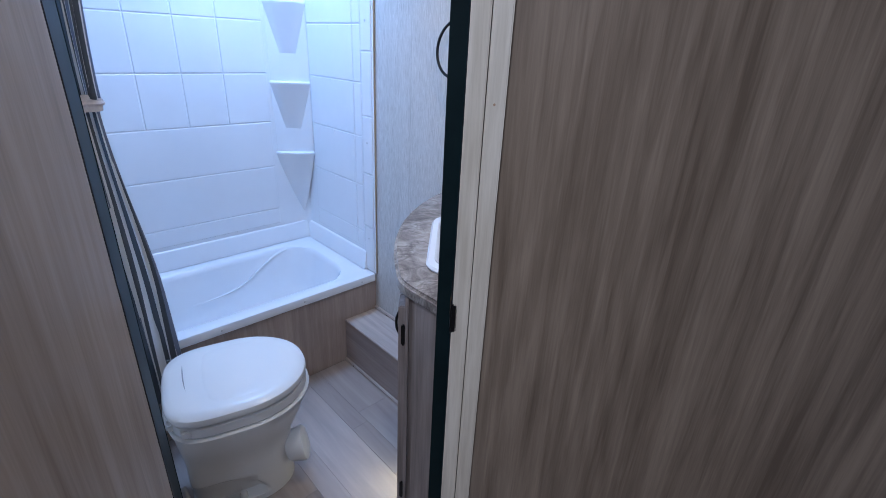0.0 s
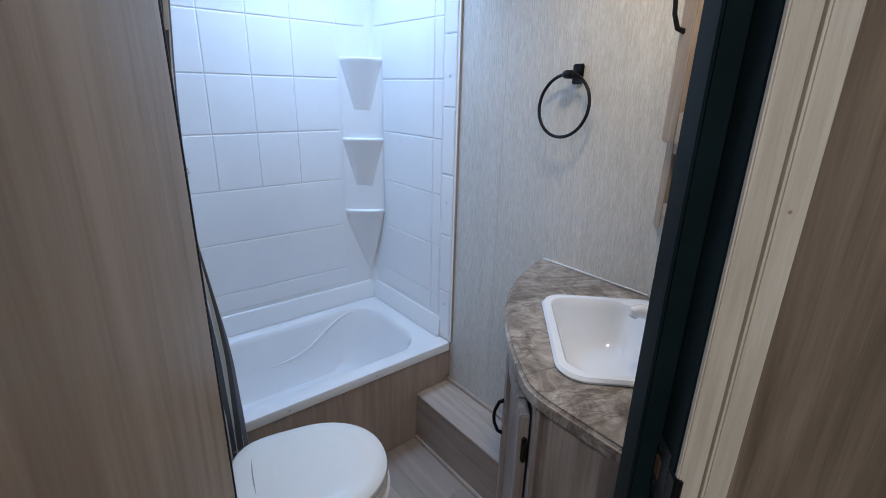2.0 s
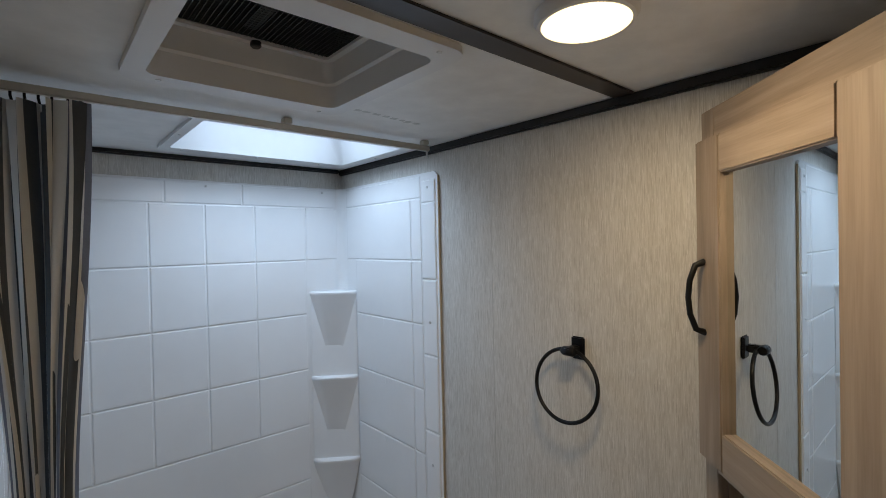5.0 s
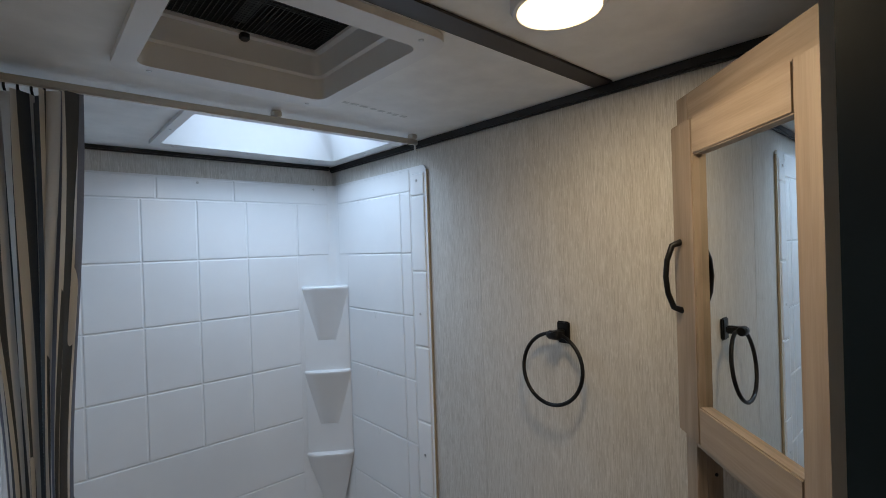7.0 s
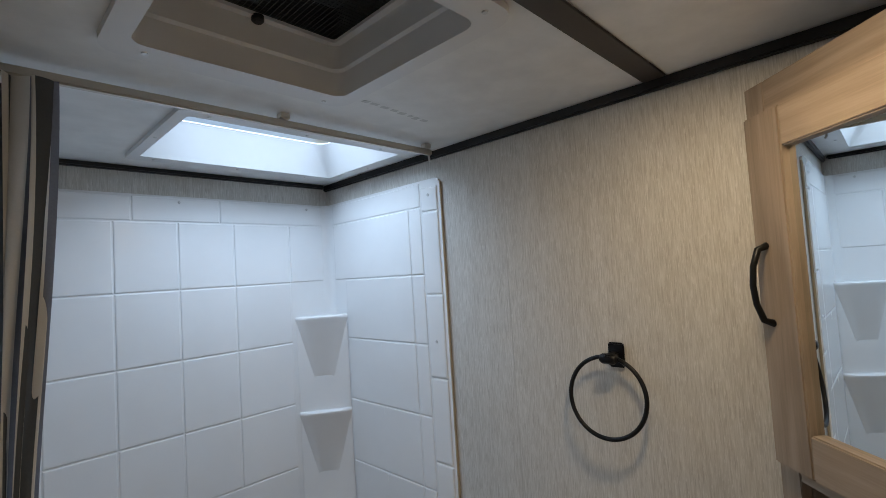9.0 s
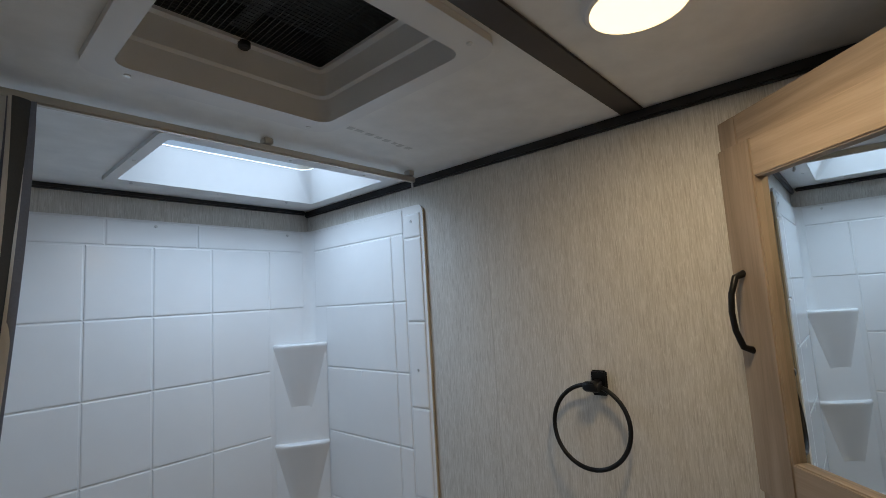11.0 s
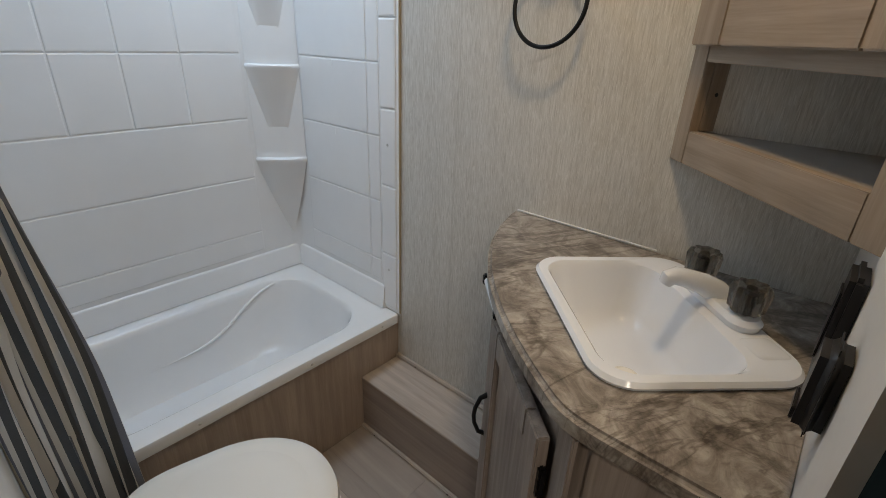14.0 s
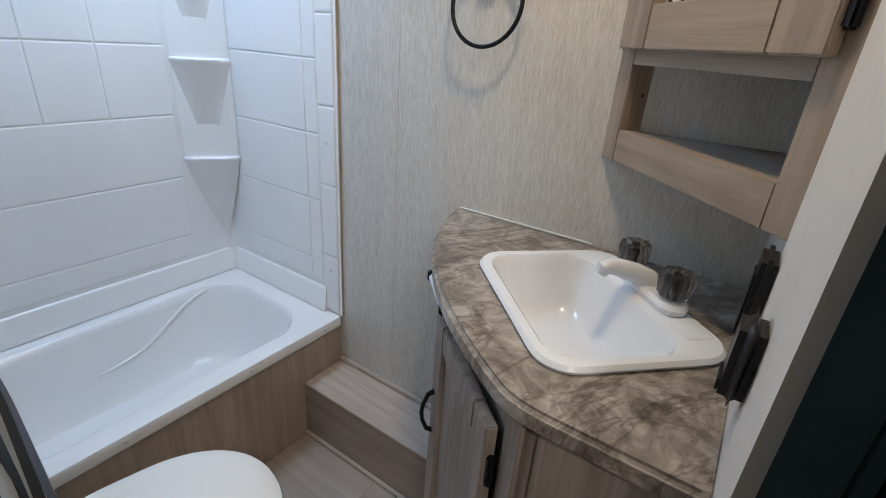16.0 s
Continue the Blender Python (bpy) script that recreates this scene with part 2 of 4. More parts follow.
# ---- mesh helpers ----
def thing(name, place, label, category, group="", kind=""):
    ob = new(name)
    ob.empty_display_size = 0.05
    ob.location = place
    bpy.context.view_layer.update()
    return tagged(ob, label, category, group, kind)


def mesh_object(name, bm, mat, smooth=False, origin=(0, 0, 0)):
    bmesh.ops.recalc_face_normals(bm, faces=bm.faces)
    bmesh.ops.translate(bm, verts=bm.verts, vec=-Vector(origin))
    me = bpy.data.meshes.new(name)
    bm.to_mesh(me)
    bm.free()
    me.materials.append(mat)
    if smooth:
        me.polygons.foreach_set("use_smooth", [True] * len(me.polygons))
        me.set_sharp_from_angle(angle=radians(38))
    ob = new(name, me)
    ob.location = origin
    return ob


def world_place(ob):
    return ob.location if ob.parent is None else world_place(ob.parent) + ob.location


def part(name, bm, mat, parent, label="", smooth=False):
    """One mesh, built in world metres, under a thing or a part."""
    ob = mesh_object(name, bm, mat, smooth, world_place(parent))
    ob.location = (0, 0, 0)
    ob.parent = parent
    return tagged(ob, label)


def solid(name, bm, mat, label, category, kind="structure", smooth=False):
    return tagged(mesh_object(name, bm, mat, smooth), label, category, kind=kind)


def box(x0, x1, y0, y1, z0, z1, bevel=0.0, seg=2, bm=None):
    out = bm or bmesh.new()
    made = bmesh.ops.create_cube(out, size=1.0, matrix=Matrix.LocRotScale(((x0 + x1) / 2, (y0 + y1) / 2, (z0 + z1) / 2), None, (x1 - x0, y1 - y0, z1 - z0)))
    if bevel:
        edges = list({e for v in made["verts"] for e in v.link_edges})
        bmesh.ops.bevel(out, geom=edges, offset=bevel, segments=seg, affect="EDGES", clamp_overlap=True)
    return out


def slab(origin, a, b, a0, a1, b0, b1, z0, z1, bevel=0.0, seg=2, bm=None):
    """A box in a turned frame: a and b are level directions from origin."""
    src = box(a0, a1, b0, b1, z0, z1, bevel, seg)
    m = Matrix(((a.x, b.x, 0, origin[0]), (a.y, b.y, 0, origin[1]), (0, 0, 1, 0), (0, 0, 0, 1)))
    bmesh.ops.transform(src, matrix=m, verts=src.verts)
    if bm is None:
        return src
    merge(bm, src)
    return bm


def merge(bm, other):
    me = bpy.data.meshes.new("joined")
    other.to_mesh(me)
    other.free()
    bm.from_mesh(me)
    bpy.data.meshes.remove(me)


def loft(loops, close_start=False, close_end=True, bm=None):
    """Skin over loops of equal length."""
    out = bm or bmesh.new()
    rows = [[out.verts.new(p) for p in loop] for loop in loops]
    n = len(rows[0])
    for r, q in zip(rows, rows[1:]):
        for k in range(n):
            out.faces.new((r[k], r[(k + 1) % n], q[(k + 1) % n], q[k]))
    if close_start:
        out.faces.new(rows[0])
    if close_end:
        out.faces.new(rows[-1])
    return out


def rounded(cx, cy, hx, hy, r, z, n=6, m=None):
    pts = []
    r = min(r, hx, hy)
    for sx, sy, a0 in ((1, 1, 0), (-1, 1, 90), (-1, -1, 180), (1, -1, 270)):
        for k in range(n + 1):
            a = radians(a0 + 90 * k / n)
            pts.append(Vector((cx + sx * (hx - r) + r * math.cos(a), cy + sy * (hy - r) + r * math.sin(a), z)))
    return [m @ p for p in pts] if m else pts


def tube(points, r, sides=10, closed=False, bm=None, cap=True):
    """A round bar along points; r is a number or one radius a point."""
    out = bm or bmesh.new()
    pts = [Vector(p) for p in points]
    radii = r if isinstance(r, (list, tuple)) else [r] * len(pts)
    count = len(pts)
    rings, up = [], None
    for k, p in enumerate(pts):
        if closed:
            d = pts[(k + 1) % count] - pts[k - 1]
        else:
            d = pts[min(k + 1, count - 1)] - pts[max(k - 1, 0)]
        d.normalize()
        if up is None:
            up = d.orthogonal().normalized()
        up = (up - d * up.dot(d)).normalized()
        side = d.cross(up)
        rings.append([out.verts.new(p + radii[k] * (math.cos(2 * math.pi * j / sides) * up + math.sin(2 * math.pi * j / sides) * side)) for j in range(sides)])
    pairs = list(zip(rings, rings[1:])) + ([(rings[-1], rings[0])] if closed else [])
    for a, b in pairs:
        for j in range(sides):
            out.faces.new((a[j], a[(j + 1) % sides], b[(j + 1) % sides], b[j]))
    if cap and not closed:
        out.faces.new(rings[0])
        out.faces.new(rings[-1])
    return out


def disc_stack(place, axis, profile, sides=24, bm=None):
    """A turned solid: profile of (distance along axis, radius)."""
    axis = Vector(axis).normalized()
    up = axis.orthogonal().normalized()
    side = axis.cross(up)
    loops = [[Vector(place) + axis * h + r * (math.cos(2 * math.pi * j / sides) * up + math.sin(2 * math.pi * j / sides) * side) for j in range(sides)] for h, r in profile]
    return loft(loops, True, True, bm)


def prism(points, z0, z1, bevel=0.0, seg=2):
    bm = bmesh.new()
    low = [bm.verts.new((x, y, z0)) for x, y in points]
    f = bm.faces.new(low)
    up = bmesh.ops.extrude_face_region(bm, geom=[f])
    bmesh.ops.translate(bm, verts=[g for g in up["geom"] if isinstance(g, bmesh.types.BMVert)], vec=(0, 0, z1 - z0))
    bmesh.ops.recalc_face_normals(bm, faces=bm.faces)
    if bevel:
        bmesh.ops.bevel(bm, geom=list(bm.edges), offset=bevel, segments=seg, affect="EDGES", clamp_overlap=True)
    return bm


def uw(u, w, z=0.0):
    return DO + DU * u + DW * w + Vector((0, 0, z))


def plate_with_hole(outer, inner, z0, z1, r_out, r_in):
    """A flat level frame with rounded corners; outer and inner are (x0, x1, y0, y1)."""
    def ring(e, r, z):
        return rounded((e[0] + e[1]) / 2, (e[2] + e[3]) / 2, (e[1] - e[0]) / 2, (e[3] - e[2]) / 2, r, z, 5)
    return loft([ring(inner, r_in, z1), ring(inner, r_in, z0), ring(outer, r_out, z0), ring(outer, r_out, z1)], False, False)


# ---- structure ----
FAN = (0.308, 0.652, 1.098, 1.437)
SKY = (0.464, 1.020, 1.700, 2.066)


def build_ceiling():
    bm = bmesh.new()
    xs, ys = [-0.15, FAN[0], SKY[0], FAN[1], SKY[1], XE + 0.04], [0.45, FAN[2], FAN[3], SKY[2], SKY[3], YN + 0.04]
    grid = {}
    for i, x in enumerate(xs):
        for j, y in enumerate(ys):
            grid[i, j] = bm.verts.new((x, y, ZC))
    for i in range(5):
        for j in range(5):
            cx, cy = (xs[i] + xs[i + 1]) / 2, (ys[j] + ys[j + 1]) / 2
            if any(h[0] < cx < h[1] and h[2] < cy < h[3] for h in (FAN, SKY)):
                continue
            bm.faces.new((grid[i, j], grid[i + 1, j], grid[i + 1, j + 1], grid[i, j + 1]))
    up = bmesh.ops.extrude_face_region(bm, geom=list(bm.faces))
    bmesh.ops.translate(bm, verts=[g for g in up["geom"] if isinstance(g, bmesh.types.BMVert)], vec=(0, 0, 0.035))
    solid("ceiling", bm, CEILING, "white vinyl bathroom ceiling with vent and skylight openings", "ceiling")


build_ceiling()
solid("wall_east", box(XE, XE + 0.05, YS - 0.05, YN + 0.05, 0, ZC + 0.03), WALLPAPER, "grey-beige wallpapered wall with fine upright streaks", "wall")
solid("wall_north", box(XW - 0.05, XE - 0.0015, YN, YN + 0.05, 0, ZC + 0.03), WALLPAPER, "grey-beige wallpapered wall above the tub surround", "wall")
solid("wall_west", box(XW - 0.05, XW, 0.93, YN - 0.0015, 0, ZC - 0.0015), WHITE_WALL, "plain white wall behind the toilet", "wall")
solid("wall_south", box(0.480, XE - 0.0015, YS - 0.05, YS, 0, ZC - 0.0015), WHITE_WALL, "plain white wall beside the vanity", "wall")


def build_east_seam():
    bm = box(XE - 0.0005, XE + 0.01, 1.4147, 1.4163, 0.22, ZC - 0.02)
    solid("trim_1", bm, speckled("seam_paper", (0.53, 0.51, 0.47), 0.1, 0.6), "thin upright wallpaper panel seam", "trim")


build_east_seam()

# Ceiling corner trims and the ceiling strip.
solid("trim_2", box(XE - 0.014, XE - 0.001, YS, YN, ZC - 0.024, ZC - 0.0008, 0.004), BLACK, "black cove trim along ceiling and wallpapered wall", "trim")
solid("trim_3", box(XW, XE - 0.018, YN - 0.018, YN - 0.001, ZC - 0.016, ZC - 0.0008, 0.004), BLACK, "black cove trim above the tub", "trim")
solid("trim_4", box(XW, XE - 0.018, 0.995, 1.040, ZC - 0.005, ZC - 0.0005, 0.0015), BROWN_STRIP, "dark brown flat strip across the ceiling joint", "trim")
solid("trim_5", box(XW + 0.001, XW + 0.017, 0.95, YN - 0.02, ZC - 0.016, ZC - 0.0008, 0.004), BLACK, "black cove trim along ceiling and white wall", "trim")


def build_door_frame():
    """The angled doorway: black frame with stop and rabbet, cream casing outside."""
    top = 1.90
    frame_ob = thing("door_frame", uw(0.26, -0.045), "black metal door frame of the angled bathroom doorway", "door frame", kind="structure")
    bm = bmesh.new()
    slab(DO, DU, DW, 0.526, 0.572, -0.046, -0.002, 0, top + 0.03, 0.003, 2, bm)
    slab(DO, DU, DW, 0.549, 0.572, -0.090, -0.0465, 0, top + 0.03, 0.002, 2, bm)
    part("strike_jamb", bm, JAMB, frame_ob, smooth=True)
    bm = bmesh.new()
    slab(DO, DU, DW, -0.035, 0.012, -0.046, -0.002, 0, top + 0.03, 0.003, 2, bm)
    slab(DO, DU, DW, -0.035, -0.011, -0.090, -0.0465, 0, top + 0.03, 0.002, 2, bm)
    # Extra slab out to the door leaf, placed to fit the camera's view.
    inner, outer = Vector((0.0925, 0.9150, 0)), Vector((0.0570, 0.7010, 0))
    way = (outer - inner).normalized()
    slab(inner, way, Vector((way.y, -way.x, 0)), 0.0, (outer - inner).length - 0.001, 0.0, 0.022, 0, top + 0.03, 0.002, 2, bm)
    part("hinge_jamb", bm, JAMB, frame_ob, smooth=True)
    bm = bmesh.new()
    slab(DO, DU, DW, 0.0125, 0.5255, -0.046, -0.002, top, top + 0.03, 0.003, 2, bm)
    part("head_jamb", bm, JAMB, frame_ob, smooth=True)
    # Strike plate in the rabbet, with its latch hole and two screws.
    plate = part("strike_plate", slab(DO, DU, DW, 0.5475, 0.5487, -0.080, -0.047, 0.972, 1.046, 0.0004), BLACK, frame_ob, "black steel strike plate")
    part("latch_hole", slab(DO, DU, DW, 0.5465, 0.5475, -0.062, -0.050, 0.998, 1.022), speckled("bare_wood", (0.10, 0.060, 0.025), 0.3, 0.7), plate, "bare wood in the latch hole")
    for z in (0.986, 1.033):
        part("screw", disc_stack(uw(0.5475, -0.0535, z), -DU, [(0, 0.004), (0.0012, 0.0034), (0.0016, 0.001)], 12), JAMB, plate)
    part("latch_lip", slab(DO, DU, DW, 0.5465, 0.556, -0.100, -0.0805, 0.988, 1.034, 0.002), BLACK_METAL, plate, "rounded strike lip over the casing")
    part("inner_edge", slab(DO, DU, DW, -0.012, -0.004, -0.0015, 0.006, 0, top, 0.001), TAN_EDGE, frame_ob, "thin tan wood edge inside the frame")
    casing = thing("door_casing", uw(0.58, -0.1), "cream wood-grain door casing with a grooved edge", "door casing", kind="structure")
    part("board", slab(DO, DU, DW, 0.5495, 0.573, -0.098, -0.0905, 0, top + 0.05, 0.0015, 2), CREAM, casing)
    part("board", slab(DO, DU, DW, 0.5742, 0.5975, -0.102, -0.0905, 0, top + 0.05, 0.002, 2), CREAM, casing)
    for z in (0.62, 1.31, 1.67):
        part("pin_nail", disc_stack(uw(0.584, -0.102, z), -DW, [(0, 0.0016), (0.0006, 0.0014)], 8), TAN_EDGE, casing)


build_door_frame()
solid("wall_hall", slab(DO, DU, DW, 0.574, 1.75, -0.090, -0.052, 0, ZC + 0.04), HALL_WOOD, "brown wood-grain vinyl wall panel beside the doorway", "wall")
solid("wall_hall_left", slab(DO, DU, DW, -1.0, -0.037, -0.090, -0.052, 0, ZC + 0.04), HALL_WOOD, "brown wood-grain vinyl wall panel behind the open door", "wall")
solid("wall_over_door", slab(DO, DU, DW, -0.036, 0.573, -0.088, -0.004, 1.931, ZC + 0.0385), HALL_WOOD, "wood-grain panel above the doorway", "wall")
solid("wall_hall_back", slab(DO, DU, DW, -1.05, 1.80, -1.75, -1.70, 0, ZC + 0.04), HALL_WOOD, "plain wood-grain hall wall", "wall")
solid("wall_hall_end", slab(DO, DU, DW, -1.05, -1.0, -1.70, -0.05, 0, ZC + 0.04), WHITE_WALL, "plain white hall end wall", "wall")
solid("wall_hall_far", slab(DO, DU, DW, 1.75, 1.80, -1.70, -0.05, 0, ZC + 0.04), WHITE_WALL, "plain white hall end wall", "wall")
solid("ceiling_hall", slab(DO, DU, DW, -1.05, 1.80, -1.75, -0.05, ZC + 0.041, ZC + 0.08), CEILING, "white vinyl hall ceiling", "ceiling")
# Unseen lamp and housing added to brighten the hall; the fixture is made up.
area_lamp("hall_fill_lamp", uw(0.35, -1.0, 2.015), uw(0.3501, -1.0, 0), 0.30, 0.12, HALL_FILL_W, (1.0, 0.92, 0.82))
hall_fill_housing = thing("ceiling_light", uw(0.35, -1.0, 2.03), "white rectangular housing added out of view for the hall fill lamp", "ceiling light")
part("housing", slab(uw(0.35, -1.0), DU, DW, -0.17, 0.17, -0.08, 0.08, 2.018, 2.034, 0.004), FAN_PLASTIC, hall_fill_housing)


def build_floor():
    base = prism([tuple(uw(u, w)[:2]) for u, w in ((-1.05, -1.75), (1.80, -1.75), (1.80, 2.0), (-1.05, 2.0))], -0.05, -0.004)
    floor = solid("floor", base, speckled("floor_joint", (0.20, 0.17, 0.145), 0.1, 0.6), "grey-brown wood-print vinyl plank floor", "floor")
    return floor


FLOOR = build_floor()


# ---- tub and surround ----
def build_tub():
    tub = thing("bathtub", (0.6, 1.93, 0), "glossy white moulded bathtub with a sloping backrest", "bathtub")
    x0, x1, y0, y1 = XW + 0.002, XE - 0.004, Y_TUB, YN - 0.004
    cx, cy, hx, hy = (x0 + x1) / 2, (y0 + y1) / 2, (x1 - x0) / 2, (y1 - y0) / 2
    bx, by = 0.605, 1.940
    z = Z_TUB
    loops = [
        rounded(cx, cy, hx, hy, 0.012, z - 0.034, 8),
        rounded(cx, cy, hx, hy, 0.012, z - 0.006, 8),
        rounded(cx, cy, hx - 0.003, hy - 0.003, 0.012, z - 0.001, 8),
        rounded(cx, cy, hx - 0.010, hy - 0.010, 0.012, z, 8),
        rounded(bx, by, 0.430, 0.243, 0.130, z - 0.002, 8),
        rounded(bx, by, 0.420, 0.233, 0.135, z - 0.009, 8),
        rounded(bx, by, 0.412, 0.225, 0.135, z - 0.030, 8),
        rounded(bx - 0.01, by - 0.004, 0.385, 0.206, 0.130, z - 0.16, 8),
        rounded(bx - 0.02, by - 0.006, 0.355, 0.190, 0.130, z - 0.245, 8),
        rounded(bx - 0.025, by - 0.006, 0.325, 0.168, 0.120, z - 0.268, 8),
        rounded(bx - 0.025, by - 0.006, 0.180, 0.070, 0.060, z - 0.275, 8),
    ]
    part("shell", loft(loops), GEL, tub, smooth=True)
    # Swept armrest line moulded into the far side.
    pts = []
    for k in range(41):
        x = 0.990 - 0.54 * k / 40
        zz = 0.234 + 0.156 / (1 + math.exp((0.772 - x) / 0.06))
        drop = z - zz
        y = by + 0.225 - 0.023 * max(0.0, drop - 0.030) / 0.13 + (0.010 if drop < 0.012 else 0.0)
        pts.append((x, y + 0.001, zz))
    part("armrest_ridge", tube(pts, [0.0015 + 0.0055 * math.sin(math.pi * min(1.0, k / 40 + 0.12)) ** 0.8 for k in range(41)], 12), GEL, tub, smooth=True)
    part("drain", disc_stack((0.80, 1.935, z - 0.274), (0, 0, 1), [(0, 0.026), (0.003, 0.026), (0.005, 0.020), (0.002, 0.016)], 20), STEEL, tub, "chrome drain", True)
    apron = thing("tub_apron", (0.6, Y_TUB + 0.02, 0), "beige wood-print panel closing the tub front", "tub apron", kind="structure")
    part("panel", box(XW + 0.001, XE - 0.001, Y_TUB + 0.008, Y_TUB + 0.030, 0, Z_TUB - 0.036), APRON_WOOD, apron)
    for x in (0.42, 0.75, 1.03):
        part("screw", disc_stack((x, Y_TUB - 0.0005, Z_TUB - 0.018), (0, -1, 0), [(0, 0.004), (0.0015, 0.003)], 10), STEEL, apron)


build_tub()

ROW_Z = [1.837, 1.635, 1.428, 1.217, 1.005, 0.795, 0.582]


def tile_piece(parent, axis, a0, a1, z0, z1, face, depth=0.0027, edge=0.0036):
    """A raised moulded tile: axis 'y' lies on the north panel, 'x' on the east one, 'w' on the west one."""
    g = 0.0016
    a0, a1, z0, z1 = a0 + g, a1 - g, z0 + g, z1 - g
    bm = bmesh.new()
    def at(a, h, z):
        return {"y": (a, face - h, z), "x": (face - h, a, z), "w": (face + h, a, z)}[axis]
    low = [at(a, 0, z) for a, z in ((a0, z0), (a1, z0), (a1, z1), (a0, z1))]
    mid = [at(a, depth * 0.7, z) for a, z in ((a0 + edge * 0.3, z0 + edge * 0.3), (a1 - edge * 0.3, z0 + edge * 0.3), (a1 - edge * 0.3, z1 - edge * 0.3), (a0 + edge * 0.3, z1 - edge * 0.3))]
    high = [at(a, depth, z) for a, z in ((a0 + edge, z0 + edge), (a1 - edge, z0 + edge), (a1 - edge, z1 - edge), (a0 + edge, z1 - edge))]
    part("tile", loft([low, mid, high]), GEL, parent)


def build_surround():
    sur = thing("tub_surround", (0.6, YN, Z_TUB), "white moulded tub surround with embossed tile pattern", "tub surround", kind="structure")
    top, low = 1.915, Z_TUB + 0.002
    fy, fx, fw = YN - 0.007, XE - 0.007, XW + 0.007
    north = part("back_panel", box(XW + 0.008, XE - 0.008, fy, YN - 0.001, low, top, 0.002), GEL, sur, smooth=True)
    # End panels with a rounded upper front corner.
    def end_panel(x0, x1, face):
        outline = [(YN - 0.008, low), (1.632, low)]
        for k in range(7):
            a = radians(180 - 90 * k / 6)
            outline.append((1.652 + 0.020 * math.cos(a), top - 0.020 + 0.020 * math.sin(a)))
        outline.append((YN - 0.008, top))
        bm = loft([[Vector((x, y, z)) for y, z in outline] for x in (x0, x1)], True, True)
        return part("end_panel", bm, GEL, sur, smooth=True)
    east = end_panel(fx, XE - 0.001, fx)
    west = end_panel(XW + 0.001, fw, fw)
    # Beige sealant bead down the open edges.
    SEAL = speckled("sealant", (0.42, 0.35, 0.25), 0.1, 0.6)
    part("edge_bead", box(XE - 0.0075, XE - 0.0012, 1.6285, 1.6315, low, top - 0.015), SEAL, sur, "thin tan sealant bead")
    part("edge_bead", box(XW + 0.0012, XW + 0.0075, 1.6285, 1.6315, low, top - 0.015), SEAL, sur, "thin tan sealant bead")
    # Soft coves in the corners and the ledge along the foot.
    cove = [(fx - 0.036 + 0.036 * math.cos(radians(11.25 * k)), fy - 0.036 + 0.036 * math.sin(radians(11.25 * k))) for k in range(9)]
    part("corner_cove", prism(cove + [(fx - 0.036, fy + 0.003), (fx + 0.003, fy + 0.003), (fx + 0.003, fy - 0.036)], low + 0.001, top - 0.0005), GEL, sur, smooth=True)
    for axis, mould in (("y", north), ("x", east)):
        prof = [(0.0, 0.088), (0.004, 0.086), (0.007, 0.080), (0.013, 0.014), (0.017, 0.003), (0.017, 0.0), (0.0, 0.0)]
        if axis == "y":
            loops = [[Vector((x, fy - d, low + h)) for d, h in prof] for x in (XW + 0.009, XE - 0.010)]
        else:
            loops = [[Vector((fx - d, y, low + h)) for d, h in prof] for y in (1.700, YN - 0.010)]
        part("foot_ledge", loft(loops, True, True), GEL, mould, smooth=True)
    # Tiles of the back panel.
    cols = [0.112, 0.277, 0.432, 0.594, 0.757, 0.948]
    rows = list(zip(ROW_Z[1:], ROW_Z))
    for z0, z1 in rows:
        for a0, a1 in (zip(cols, cols[1:]) if z0 > 0.90 else [(cols[0], cols[-1])]):
            tile_piece(north, "y", a0, a1, z0, z1, fy)
    tile_piece(north, "y", 0.948, XE - 0.03, ROW_Z[1], ROW_Z[0], fy)
    for a0, a1 in ((0.112, 0.236), (0.236, 0.477), (0.477, 0.716), (0.716, XE - 0.03)):
        tile_piece(north, "y", a0, a1, ROW_Z[0], top - 0.004, fy)
    tile_piece(north, "y", 0.112, 0.948, Z_TUB + 0.105, ROW_Z[-1], fy)
    # Tiles of the east panel, with the narrow flange rows set half a step lower.
    for k, (z0, z1) in enumerate(rows):
        tile_piece(east, "x", 1.769, 2.190 if k == 0 else 2.125, z0, z1, fx)
        if k > 1:
            # Short moulded tick under each joint, where a grout line was begun.
            part("tick", box(fx - 0.0036, fx - 0.0022, 1.9385, 1.9415, z1 - 0.026, z1 - 0.004), GEL, east)
        tile_piece(east, "x", 1.714, 1.769, z0, z1, fx)
    tile_piece(east, "x", 1.714, 2.19, ROW_Z[0], top - 0.006, fx)
    tile_piece(east, "x", 1.714, 1.769, Z_TUB + 0.105, ROW_Z[-1], fx)
    tile_piece(east, "x", 1.769, 2.125, Z_TUB + 0.105, ROW_Z[-1], fx)
    flange = [top - 0.022, 1.820, 1.576, 1.334, 1.091, 0.854, 0.615, low + 0.01]
    for z1, z0 in zip(flange, flange[1:]):
        tile_piece(east, "x", 1.640, 1.712, z0, z1, fx, 0.004, 0.005)
        tile_piece(west, "w", 1.640, 1.712, z0, z1, fw, 0.005, 0.006)
    for z0, z1 in rows:
        for a0, a1 in ((1.714, 1.880), (1.880, 2.045), (2.045, 2.20)):
            tile_piece(west, "w", a0, a1, z0, z1, fw)
    # Three corner shelves, each tapering to a wedge below.
    cl, cr = Vector((0.958, fy, 0)), Vector((fx, 2.128, 0))
    co = Vector((-0.55, -0.835, 0))
